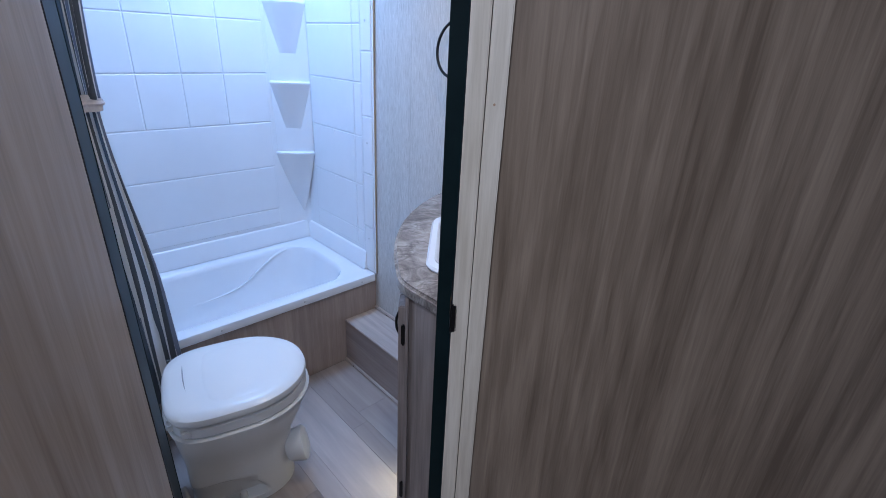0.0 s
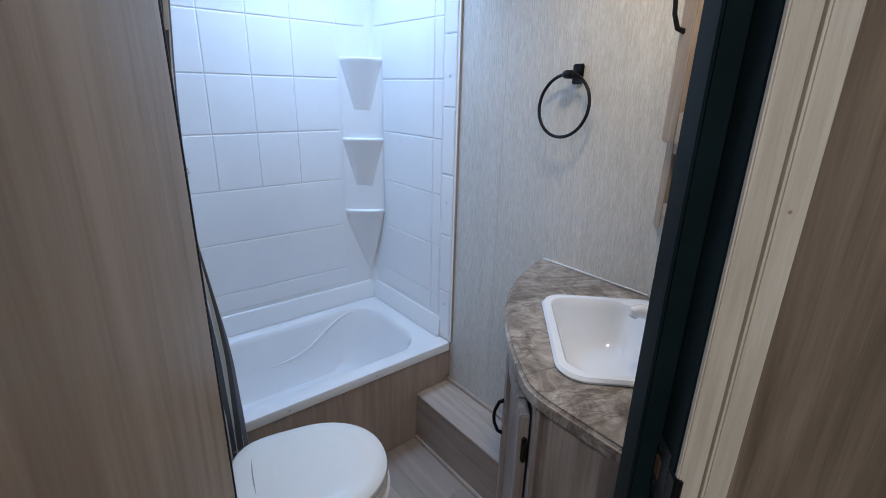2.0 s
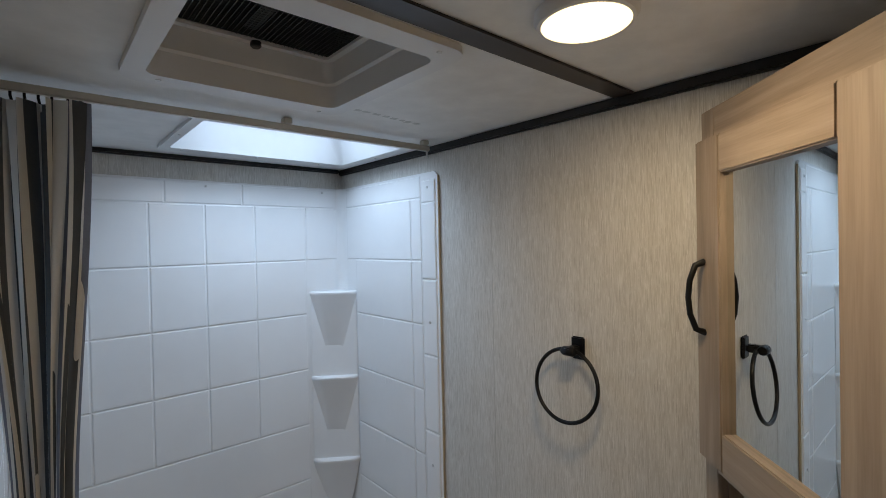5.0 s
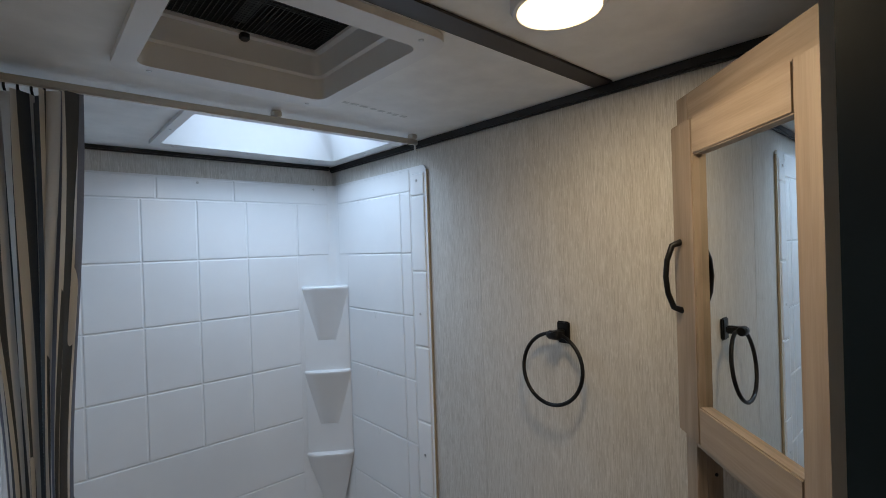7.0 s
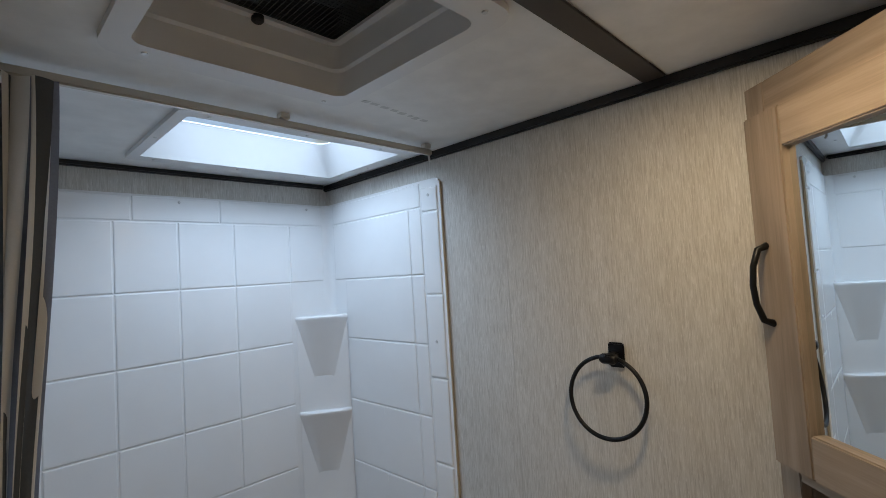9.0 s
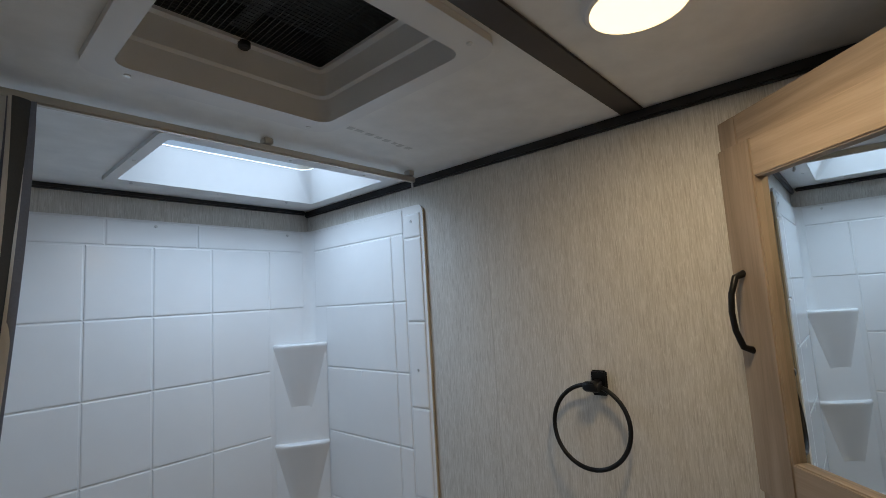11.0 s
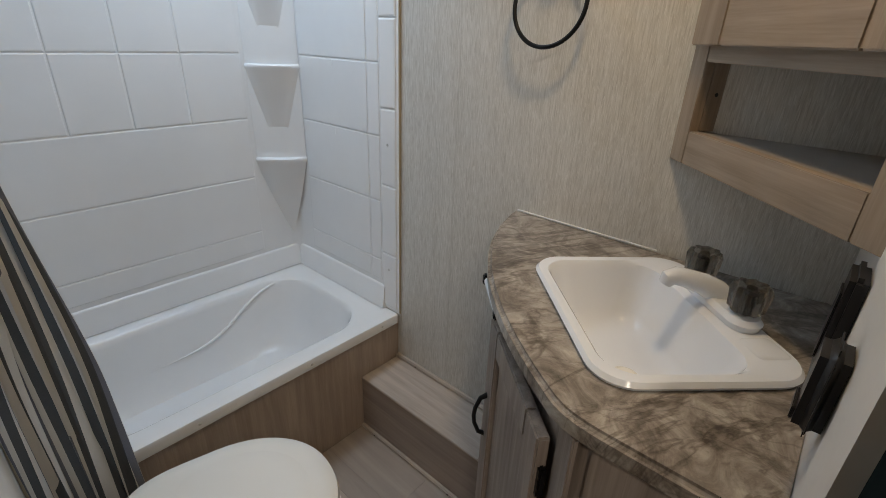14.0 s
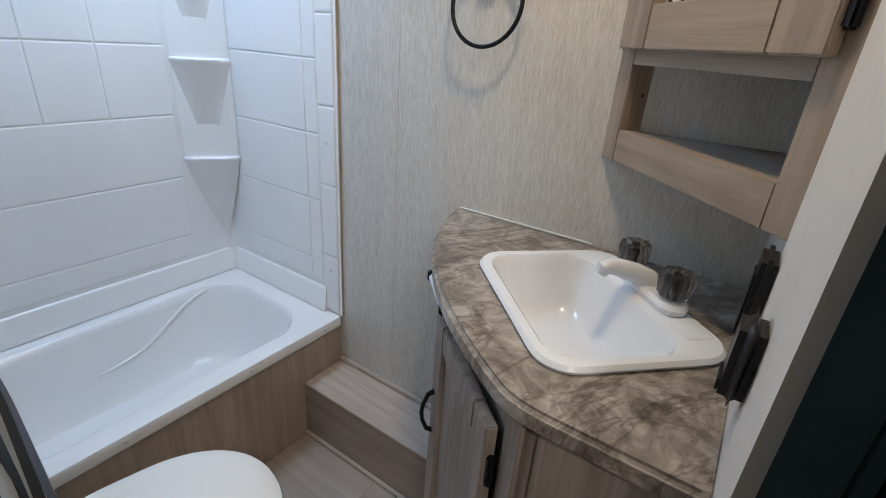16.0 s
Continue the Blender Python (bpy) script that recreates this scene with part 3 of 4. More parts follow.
    for z in (1.508, 1.180, 0.860):
        mid = (cl + cr) / 2

        def rim(wide, out, zz, back=0.0):
            l, r = mid + (cl - mid) * wide - co * back, mid + (cr - mid) * wide - co * back
            pts = [l - co * 0.02]
            for k in range(9):
                s = k / 8
                pts.append(l + (r - l) * s + co * (out * (1 - (2 * s - 1) ** 4) + 0.001))
            pts.append(r - co * 0.02)
            return [p + Vector((0, 0, zz)) for p in pts]
        upper = [rim(0.97, 0.014, z + 0.006), rim(1.0, 0.022, z + 0.001), rim(1.0, 0.022, z - 0.006), rim(0.96, 0.016, z - 0.014)]
        foot = [rim(0.40, 0.001, z - 0.200), rim(0.36, -0.004, z - 0.210)] if z > 1 else [rim(0.70, 0.004, z - 0.13, 0.026), rim(0.40, 0.003, z - 0.24, 0.052), rim(0.10, 0.0, z - 0.345, 0.076)]
        part("corner_shelf", loft(upper + foot, True, True), GEL, sur, "moulded corner shelf", True)
    # The column behind the shelves ends at the lowest one.
    column = prism([tuple(cl[:2]), tuple(cr[:2]), (fx + 0.001, 2.150), (fx + 0.001, fy + 0.001), (0.980, fy + 0.001)], 0.858, 1.506, 0.004, 2)
    part("shelf_column", column, GEL, sur, smooth=True)
    # Screw caps.
    for x, z in ((0.600, 1.897), (1.02, 1.897), (0.20, 1.897)):
        part("screw", disc_stack((x, fy - 0.0036, z), (0, -1, 0), [(0, 0.0045), (0.002, 0.0035)], 10), STEEL, sur)
    for z in (1.868, 1.440, 0.985, 0.56):
        part("screw", disc_stack((fx - 0.005, 1.676, z), (-1, 0, 0), [(0, 0.0045), (0.002, 0.0035)], 10), STEEL, sur)


build_surround()


# ---- skylight, vent and lamp in the ceiling ----
def build_skylight():
    sk = thing("window_1", (0.72, 1.88, ZC), "white framed acrylic skylight over the tub", "skylight", kind="structure")
    outer = (0.440, 1.066, 1.668, 2.110)
    part("frame", plate_with_hole(outer, SKY, ZC - 0.010, ZC - 0.0005, 0.012, 0.008), FAN_PLASTIC, sk, "white plastic trim frame", True)
    z1 = ZC + 0.084
    c = ((SKY[0] + SKY[1]) / 2, (SKY[2] + SKY[3]) / 2)
    h = ((SKY[1] - SKY[0]) / 2, (SKY[3] - SKY[2]) / 2)
    loops = [rounded(*c, h[0] - 0.0005, h[1] - 0.0005, 0.008, ZC - 0.009, 4), rounded(*c, h[0] - 0.004, h[1] - 0.004, 0.016, ZC + 0.004, 4), rounded(*c, h[0] - 0.045, h[1] - 0.045, 0.04, z1, 4)]
    part("shaft", loft(loops, False, False), FAN_PLASTIC, sk, smooth=True)
    part("shaft_cover", plate_with_hole((SKY[0] - 0.06, SKY[1] + 0.06, SKY[2] - 0.06, SKY[3] + 0.06), (SKY[0] + 0.046, SKY[1] - 0.046, SKY[2] + 0.046, SKY[3] - 0.046), z1 + 0.0005, z1 + 0.004, 0.02, 0.03), GEL, sk)
    ACRYLIC = material("milky_acrylic", (0.9, 0.92, 0.95), 0.35, 0.0, Transmission_Weight=0.9)
    dome = loft([rounded(*c, h[0] + 0.01, h[1] + 0.01, 0.05, z1 + 0.006, 6), rounded(*c, h[0] - 0.01, h[1] - 0.01, 0.07, z1 + 0.05, 6), rounded(*c, h[0] - 0.08, h[1] - 0.07, 0.09, z1 + 0.075, 6)], False, True)
    d = part("dome", dome, ACRYLIC, sk, "milky acrylic dome", True)
    d.visible_shadow = False
    for x in (0.50, 0.72, 0.94):
        for y in (1.684, 2.088):
            part("screw", disc_stack((x, y, ZC - 0.010), (0, 0, -1), [(0, 0.004), (0.002, 0.003)], 10), STEEL, sk)
    for x in (0.452, 1.043):
        part("screw", disc_stack((x, 1.88, ZC - 0.010), (0, 0, -1), [(0, 0.004), (0.002, 0.003)], 10), STEEL, sk)


build_skylight()


def build_vent():
    vent = thing("roof_vent", (0.48, 1.267, ZC), "white ceiling vent with a dark screened fan above", "roof vent")
    outer = (0.276, 0.684, 1.050, 1.486)
    part("garnish", plate_with_hole(outer, FAN, ZC - 0.012, ZC - 0.0005, 0.035, 0.022), FAN_PLASTIC, vent, "white plastic trim ring", True)
    c = ((FAN[0] + FAN[1]) / 2, (FAN[2] + FAN[3]) / 2)
    h = ((FAN[1] - FAN[0]) / 2, (FAN[3] - FAN[2]) / 2)
    z1 = ZC + 0.082
    part("duct", loft([rounded(*c, h[0] - 0.0005, h[1] - 0.0005, 0.022, ZC - 0.011, 5), rounded(*c, h[0] - 0.004, h[1] - 0.004, 0.022, ZC + 0.03, 5), rounded(*c, h[0] - 0.010, h[1] - 0.010, 0.02, ZC + 0.034, 5), rounded(*c, h[0] - 0.013, h[1] - 0.013, 0.02, z1, 5)], False, False), FAN_PLASTIC, vent, smooth=True)
    inner = (FAN[0] + 0.016, FAN[1] - 0.016, FAN[2] + 0.016, FAN[3] - 0.016)
    part("duct_top", plate_with_hole((FAN[0] - 0.04, FAN[1] + 0.04, FAN[2] - 0.04, FAN[3] + 0.04), inner, z1 + 0.0005, z1 + 0.006, 0.02, 0.008), FAN_PLASTIC, vent)
    part("screen_frame", plate_with_hole((inner[0] - 0.004, inner[1] + 0.004, inner[2] - 0.004, inner[3] + 0.004), (inner[0] + 0.010, inner[1] - 0.010, inner[2] + 0.010, inner[3] - 0.010), z1 - 0.006, z1, 0.008, 0.006), FAN_PLASTIC, vent, "white screen frame", True)
    bm = bmesh.new()
    for k in range(34):
        x = inner[0] + 0.01 + k * (inner[1] - inner[0] - 0.02) / 33
        tube([(x, inner[2] + 0.005, z1 + 0.001), (x, inner[3] - 0.005, z1 + 0.001)], 0.0006, 4, False, bm)
        y = inner[2] + 0.01 + k * (inner[3] - inner[2] - 0.02) / 33
        tube([(inner[0] + 0.005, y, z1 + 0.0022), (inner[1] - 0.005, y, z1 + 0.0022)], 0.0006, 4, False, bm)
    part("insect_screen", bm, DARK_FAN, vent, "fine dark insect screen")
    part("well", box(FAN[0] - 0.03, FAN[1] + 0.03, FAN[2] - 0.03, FAN[3] + 0.03, z1 + 0.085, z1 + 0.095), DARK_FAN, vent, "dark closed vent lid")
    side = bmesh.new()
    loft([rounded(*c, h[0] + 0.006, h[1] + 0.006, 0.02, z1 + 0.0065, 5), rounded(*c, h[0] + 0.010, h[1] + 0.010, 0.02, z1 + 0.0848, 5)], False, False, side)
    part("well_side", side, DARK_FAN, vent, smooth=True)
    motor = part("fan_motor", disc_stack((*c, z1 + 0.084), (0, 0, -1), [(0, 0.035), (0.03, 0.035), (0.042, 0.026), (0.046, 0.0)][:3], 20), FAN_PLASTIC, vent, "grey fan motor", True)
    for k in range(5):
        a = radians(72 * k + 20)
        d, s = Vector((math.cos(a), math.sin(a), 0)), Vector((-math.sin(a), math.cos(a), 0))
        p = Vector((*c, z1 + 0.058))
        loops = []
        for r, wdt, tw in ((0.030, 0.018, 0.010), (0.075, 0.034, 0.009), (0.125, 0.040, 0.006)):
            q = p + d * r
            t = Vector((0, 0, tw))
            loops.append([q - s * wdt - t, q + s * wdt + t, q + s * wdt + t + Vector((0, 0, 0.003)), q - s * wdt - t + Vector((0, 0, 0.003))])
        part("blade", loft(loops, True, True), DARK_FAN, motor)
    bm = bmesh.new()
    box(c[0] - 0.012, c[0] + 0.012, inner[2] - 0.01, inner[3] + 0.01, z1 + 0.024, z1 + 0.030, 0.002, 1, bm)
    part("bracket", bm, DARK_FAN, vent)
    part("crank_knob", disc_stack((inner[0] + 0.16, inner[3] - 0.006, z1 - 0.004), (0, 0, -1), [(0, 0.010), (0.008, 0.010), (0.011, 0.007)], 14), BLACK, vent, "small black screen latch", True)
    for x, y in ((0.333, 1.459), (0.635, 1.471), (0.636, 1.072), (0.333, 1.072)):
        part("screw", disc_stack((x, y, ZC - 0.012), (0, 0, -1), [(0, 0.0048), (0.002, 0.004)], 10), STEEL, vent)


build_vent()


def build_led():
    led = thing("ceiling_light", (0.721, 0.875, ZC), "round flat warm-lit ceiling light", "ceiling light")
    part("rim", disc_stack((0.721, 0.875, ZC - 0.0005), (0, 0, -1), [(0, 0.067), (0.010, 0.067), (0.016, 0.063), (0.017, 0.059)], 36), FAN_PLASTIC, led, "white rim", True)
    part("diffuser", disc_stack((0.721, 0.875, ZC - 0.0178), (0, 0, -1), [(0, 0.058), (0.002, 0.054), (0.0035, 0.040)], 36), LED_GLOW, led, "glowing warm diffuser", True)


build_led()


def build_ceiling_marks():
    """A faint smudged stamp on the ceiling, too worn to read."""
    rng = random.Random(9)
    INK = speckled("faint_ink", (0.57, 0.57, 0.56), 0.06, 0.6, 60.0)
    marks = thing("ceiling_stamp", (0.80, 1.458, ZC), "faint grey smudged stamp on the ceiling", "stamp", kind="structure")
    x = 0.712
    while x < 0.895:
        w = 0.010 + 0.010 * rng.random()
        y = 1.449 + 0.10 * (x - 0.712)
        part("mark", box(x, x + w, y - 0.006, y + 0.004 + 0.006 * rng.random(), ZC - 0.0006, ZC - 0.0001), INK, marks)
        x += w + 0.005 + 0.010 * rng.random()


build_ceiling_marks()


# ---- curtain rod and curtain ----
def build_rod():
    rod = thing("curtain_rod", (0.58, 1.605, ZC), "flat beige metal curtain track below the ceiling", "curtain rod")
    part("track", box(XW + 0.001, 1.052, 1.598, 1.612, 1.962, 1.978, 0.003), ROD, rod, smooth=True)
    for x in (0.11, 0.62, 1.035):
        part("bracket", box(x - 0.010, x + 0.010, 1.594, 1.616, 1.979, ZC - 0.0006, 0.002), ROD, rod, smooth=True)
    part("end_stop", tube([(1.044, 1.605, 1.962), (1.044, 1.605, 1.950), (1.048, 1.605, 1.944)], 0.003, 8), STEEL, rod, smooth=True)


build_rod()


def build_curtain():
    cur = thing("shower_curtain", (0.18, 1.60, 0.30), "striped grey and cream shower curtain, gathered and tied", "shower curtain")

    def sheet(z_top, z_bot, rows, mid, span, depth, folds, u0, u1, cols=150):
        bm = bmesh.new()
        layer = bm.loops.layers.uv.new("cloth")
        grid, us = [], []
        for j in range(rows + 1):
            t = j / rows
            z = z_top + (z_bot - z_top) * t
            cx, cy, w, d = mid(t)[0], mid(t)[1], span(t), depth(t)
            row = []
            for i in range(cols + 1):
                s = i / cols
                sway = 0.10 * math.sin(5.0 * s + 1.0) + 0.05 * math.sin(3.0 * t + 11.0 * s)
                a = 2 * math.pi * folds * (s + sway / folds)
                tall = 0.72 + 0.28 * math.sin(9.0 * s + 1.3)
                x = cx + w * (s - 0.5) + 0.30 * w / folds * math.sin(2 * a + 0.9)
                y = cy + d * tall * (math.sin(a) + 0.22 * math.sin(2 * a + 0.5)) + 0.005 * math.sin(17 * s + 5 * t)
                row.append(bm.verts.new((x, y, z + 0.004 * math.sin(6 * s) * t)))
            grid.append(row)
        for j in range(rows):
            for i in range(cols):
                f = bm.faces.new((grid[j][i], grid[j][i + 1], grid[j + 1][i + 1], grid[j + 1][i]))
                f.smooth = True
                for lp, (ii, jj) in zip(f.loops, ((i, j), (i + 1, j), (i + 1, j + 1), (i, j + 1))):
                    lp[layer].uv = (u0 + (u1 - u0) * ii / cols, jj / rows)
        return bm

    def ease(t):
        return t * t * (3 - 2 * t)

    upper = sheet(1.945, 1.206, 30, lambda t: (0.165 + 0.003 * t, 1.588 + 0.010 * t), lambda t: 0.150 - 0.072 * ease(t) ** 1.3, lambda t: 0.040 - 0.020 * t, 4, 0, 8.2, 240)
    part("upper_drape", upper, STRIPES, cur)
    lower = sheet(1.184, 0.205, 36, lambda t: (0.168 + 0.016 * t, 1.598 - 0.004 * t), lambda t: 0.078 + 0.078 * ease(min(1, t * 1.7)), lambda t: 0.015 - 0.005 * t, 3, 0.2, 5.6, 200)
    part("lower_drape", lower, STRIPES, cur)
    flap = sheet(1.945, 1.208, 26, lambda t: (0.222 - 0.030 * ease(t), 1.548 + 0.018 * t), lambda t: 0.050 - 0.020 * ease(t), lambda t: 0.008 - 0.003 * t, 1.5, 3.15, 4.55, 80)
    part("front_fold", flap, STRIPES, cur)
    band = bmesh.new()
    for z0, z1, grow in ((1.174, 1.216, 0.0), (1.188, 1.200, 0.004)):
        loft([rounded(0.168, 1.598, 0.048 + grow, 0.034 + grow, 0.03, z0, 6), rounded(0.168, 1.598, 0.051 + grow, 0.037 + grow, 0.03, (z0 + z1) / 2, 6), rounded(0.168, 1.598, 0.048 + grow, 0.034 + grow, 0.03, z1, 6)], False, False, band)
    part("tie_back", band, TIE_CLOTH, cur, "plain cloth tie-back band", True)
    part("tie_hook", tube([(XW + 0.002, 1.60, 1.211), (XW + 0.012, 1.60, 1.211), (XW + 0.028, 1.598, 1.196), (XW + 0.036, 1.596, 1.216)], 0.004, 8), BLACK_METAL, cur, "black tie-back hook", True)
    for k in range(8):
        x = 0.105 + 0.018 * k + (0.004 if k > 5 else 0)
        part("hook", tube([(x, 1.605, 1.962), (x, 1.601, 1.955), (x + 0.002, 1.605, 1.945), (x, 1.600, 1.936), (x - 0.002, 1.597, 1.944)], 0.0022, 6), BLACK_METAL, cur, smooth=True)
        part("glider", disc_stack((x, 1.597, 1.938), (0, 1, 0), [(0, 0.007), (0.003, 0.007)], 12), STEEL, cur, smooth=True)


build_curtain()


# ---- step box beside the wall ----
def build_step():
    st = thing("step_box", (1.02, 1.4, 0), "wood-print boxed step along the wallpapered wall", "step", kind="structure")
    part("riser", box(0.940, 0.955, 1.10, Y_TUB + 0.007, 0, 0.208), STEP_FRONT_SHADED, st)
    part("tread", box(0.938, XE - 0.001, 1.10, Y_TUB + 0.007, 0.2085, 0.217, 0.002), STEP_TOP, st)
    part("filler", box(0.9555, XE - 0.001, 1.105, Y_TUB + 0.006, 0.001, 0.208), STEP_FRONT_SHADED, st)
    tr = thing("baseboard", (1.0, 1.4, 0.2), "slim wood-print trim strips screwed along the step", "trim", kind="structure")
    a = part("wall_strip", box(XE - 0.016, XE - 0.001, 1.12, Y_TUB + 0.006, 0.2175, 0.232, 0.003), STEP_TOP, tr)
    b = part("floor_strip", box(0.927, 0.9395, 1.08, Y_TUB + 0.006, 0.0, 0.014, 0.003), STEP_TOP, tr)
    for y in (1.20, 1.54):
        part("screw", disc_stack((XE - 0.0165, y, 0.225), (-1, 0, 0), [(0, 0.0032), (0.001, 0.0026)], 8), BROWN_STRIP, a)
        part("screw", disc_stack((0.9265, y + 0.03, 0.007), (-1, 0, 0), [(0, 0.0032), (0.001, 0.0026)], 8), BROWN_STRIP, b)


build_step()


# ---- toilet ----
def build_toilet():
    base = Vector((0.354, 1.294, 0))
    toilet = thing("toilet", base, "cream-white plastic toilet with a closed lid", "toilet")
    turn = Matrix.Translation(base) @ Matrix.Rotation(radians(-14), 4, "Z")

    def egg(front, back, half, z, n=56, side=0.0):
        """A level loop: round in front, squared off behind, between x = -back and x = front."""
        pts = []
        for k in range(n):
            a = 2 * math.pi * k / n
            c, q = math.cos(a), math.sin(a)
            if c > 0:
                x, y = front * c, half * abs(q) ** 0.94
            else:
                x, y = -back * abs(c) ** 0.48, half * abs(q) ** 0.58
            pts.append(turn @ Vector((x, math.copysign(y, q) + side, z)))
        return pts

    def pedestal(z):
        """Foot loop: a round front column, the flanks recessed under an arch above the foot plate."""
        t = max(0.0, min(1.0, (z - 0.16) / 0.20))
        t = t * t * (3 - 2 * t)
        front, back, half = 0.128 + 0.060 * t, 0.185 + 0.012 * t, 0.104 + 0.066 * t
        pts = []
        for p in egg(front, back, half, z, 160):
            q = turn.inverted() @ p
            inside = 1 - math.hypot((q.x + 0.100) / 0.145, z / 0.130)
            if z > 0.022 and inside > 0:
                s = min(1.0, inside / 0.22)
                q.y -= math.copysign(min(abs(q.y), 0.032 * s * s * (3 - 2 * s) * min(1.0, (z - 0.022) / 0.010)), q.y)
            pts.append(turn @ q)
        return pts

    heights = [0.0, 0.012, 0.022, 0.028] + [0.034 + 0.0068 * k for k in range(21)] + [0.19, 0.21, 0.23, 0.25, 0.27, 0.29, 0.31, 0.33, 0.345, 0.357]
    loops = [pedestal(z) for z in heights]
    loops += [egg(0.188, 0.197, 0.172, 0.362, 160), egg(0.200, 0.203, 0.184, 0.366, 160), egg(0.201, 0.204, 0.185, 0.374, 160), egg(0.196, 0.200, 0.180, 0.378, 160)]
    part("bowl", loft(loops, True, True), PORCELAIN, toilet, smooth=True)
    part("seat", loft([egg(0.190, 0.196, 0.174, 0.3785), egg(0.194, 0.199, 0.178, 0.384), egg(0.192, 0.197, 0.176, 0.410), egg(0.184, 0.190, 0.168, 0.414)], True, True), PORCELAIN, toilet, smooth=True)
    # Dark filler stands in for the shade between seat and lid.
    part("seat_gap", loft([egg(0.180, 0.186, 0.164, 0.4142), egg(0.180, 0.186, 0.164, 0.4178)], True, True), speckled("gap_shade", (0.25, 0.24, 0.22), 0.1, 0.7), toilet, "dark filler standing in for the shade under the lid")
    lid = part("lid", loft([egg(0.186, 0.196, 0.170, 0.418), egg(0.194, 0.203, 0.178, 0.421), egg(0.196, 0.205, 0.180, 0.430), egg(0.193, 0.203, 0.177, 0.440), egg(0.182, 0.196, 0.166, 0.4475), egg(0.160, 0.180, 0.146, 0.4505), egg(0.100, 0.130, 0.090, 0.4520)], True, True), PORCELAIN, toilet, "smooth closed lid", True)
    # Lid grooves are thin tubes on the surface, their shade put into the colour.
    SLOT_SHADE = speckled("slot_shade", (0.30, 0.29, 0.28), 0.1, 0.6)
    groove = [turn @ Vector((-0.1415 - 0.006 * math.sin(math.pi * k / 20), -0.058 + 0.190 * k / 20, 0.4500 - 0.0030 * (k / 20) ** 6)) for k in range(21)]
    part("hinge_groove", tube(groove, [0.0004 + 0.0020 * math.sin(math.pi * min(1, k / 20 + 0.08)) ** 0.6 for k in range(21)], 6), SLOT_SHADE, lid, "narrow hinge groove drawn as a dark bead", True)
    groove = [turn @ Vector((-0.1415 - 0.046 * k / 8, 0.132 + 0.012 * k / 8, 0.4472 - 0.0075 * (k / 8) ** 1.6)) for k in range(9)]
    part("hinge_groove", tube(groove, 0.0016, 6), SLOT_SHADE, lid, "narrow hinge groove drawn as a dark bead", True)
    # Shallow raised field on the lid.
    part("lid_field", loft([egg(0.150, 0.110, 0.140, 0.4490), egg(0.138, 0.102, 0.128, 0.4517), egg(0.110, 0.085, 0.105, 0.4527), egg(0.060, 0.045, 0.060, 0.4530)], False, True), PORCELAIN, lid, smooth=True)
    hb = box(-0.207, -0.170, -0.118, 0.118, 0.379, 0.416, 0.010, 3)
    bmesh.ops.transform(hb, matrix=turn, verts=hb.verts)
    part("hinge_block", hb, PORCELAIN, toilet, smooth=True)
    for y, c in ((-0.146, -0.150), (0.146, -0.150)):
        nb = box(c - 0.016, c + 0.010, y - 0.018, y + 0.018, 0.386, 0.409, 0.003, 2)
        bmesh.ops.transform(nb, matrix=turn, verts=nb.verts)
        part("hinge_pin", nb, PORCELAIN, toilet, smooth=True)
    # Foot pedal: stem and a rounded paddle at the near front.
    part("pedal_stem", tube([turn @ Vector(p) for p in ((0.06, -0.02, 0.115), (0.12, -0.045, 0.115), (0.150, -0.060, 0.113))], 0.030, 16), PORCELAIN, toilet, smooth=True)
    ax = turn.to_3x3() @ Vector((0.94, -0.24, 0.20))
    part("pedal", disc_stack(turn @ Vector((0.108, -0.044, 0.122)), ax, [(0, 0.042), (0.010, 0.050), (0.038, 0.055), (0.050, 0.058), (0.057, 0.057), (0.063, 0.048), (0.066, 0.020)], 32), PORCELAIN, toilet, "rounded flush pedal", True)
    for y in (-1, 1):
        part("bolt_cap", disc_stack(turn @ Vector((-0.045, 0.090 * y, 0.024)), Vector((0, 0, 1)), [(0, 0.013), (0.016, 0.012), (0.024, 0.009), (0.027, 0.003)], 16), PORCELAIN, toilet, smooth=True)
    part("supply_valve", tube([turn @ Vector(p) for p in ((-0.20, -0.06, 0.12), (-0.19, -0.09, 0.10), (-0.185, -0.10, 0.05), (-0.185, -0.10, 0.0))], 0.006, 8), ROD, toilet, "braided supply line", True)


build_toilet()


# ---- vanity ----
def counter_outline(grow=0.0):
    pts = [(XE - 0.001, YS + 0.001), (0.553 - grow, YS + 0.001)]
    bends = (((0.553 - grow, 0.715), (0.553 - grow, 0.762), (0.560 - grow, 0.783), (0.572 - grow, 0.802), 8),
             ((0.572 - grow, 0.802), (0.690, 0.991), (0.860, 1.155), (XE - 0.001, 1.212 + grow), 24))
    for a, b, c, d, n in bends:
        a, b, c, d = Vector(a), Vector(b), Vector(c), Vector(d)
        for k in range(0 if n == 8 else 1, n + 1):
            t = k / n
            p = (1 - t) ** 3 * a + 3 * t * (1 - t) ** 2 * b + 3 * t ** 2 * (1 - t) * c + t ** 3 * d
            pts.append((p.x, p.y))
    return pts




def sink_pt(a, b, z):
    return Vector((0.850 + 0.70711 * (a + b), 0.785 + 0.70711 * (a - b), z))


def sink_loop(a0, a1, b0, b1, r, z, n=8):
    return [sink_pt(p.x, p.y, z) for p in rounded((a0 + a1) / 2, (b0 + b1) / 2, (a1 - a0) / 2, (b1 - b0) / 2, r, z, n)]


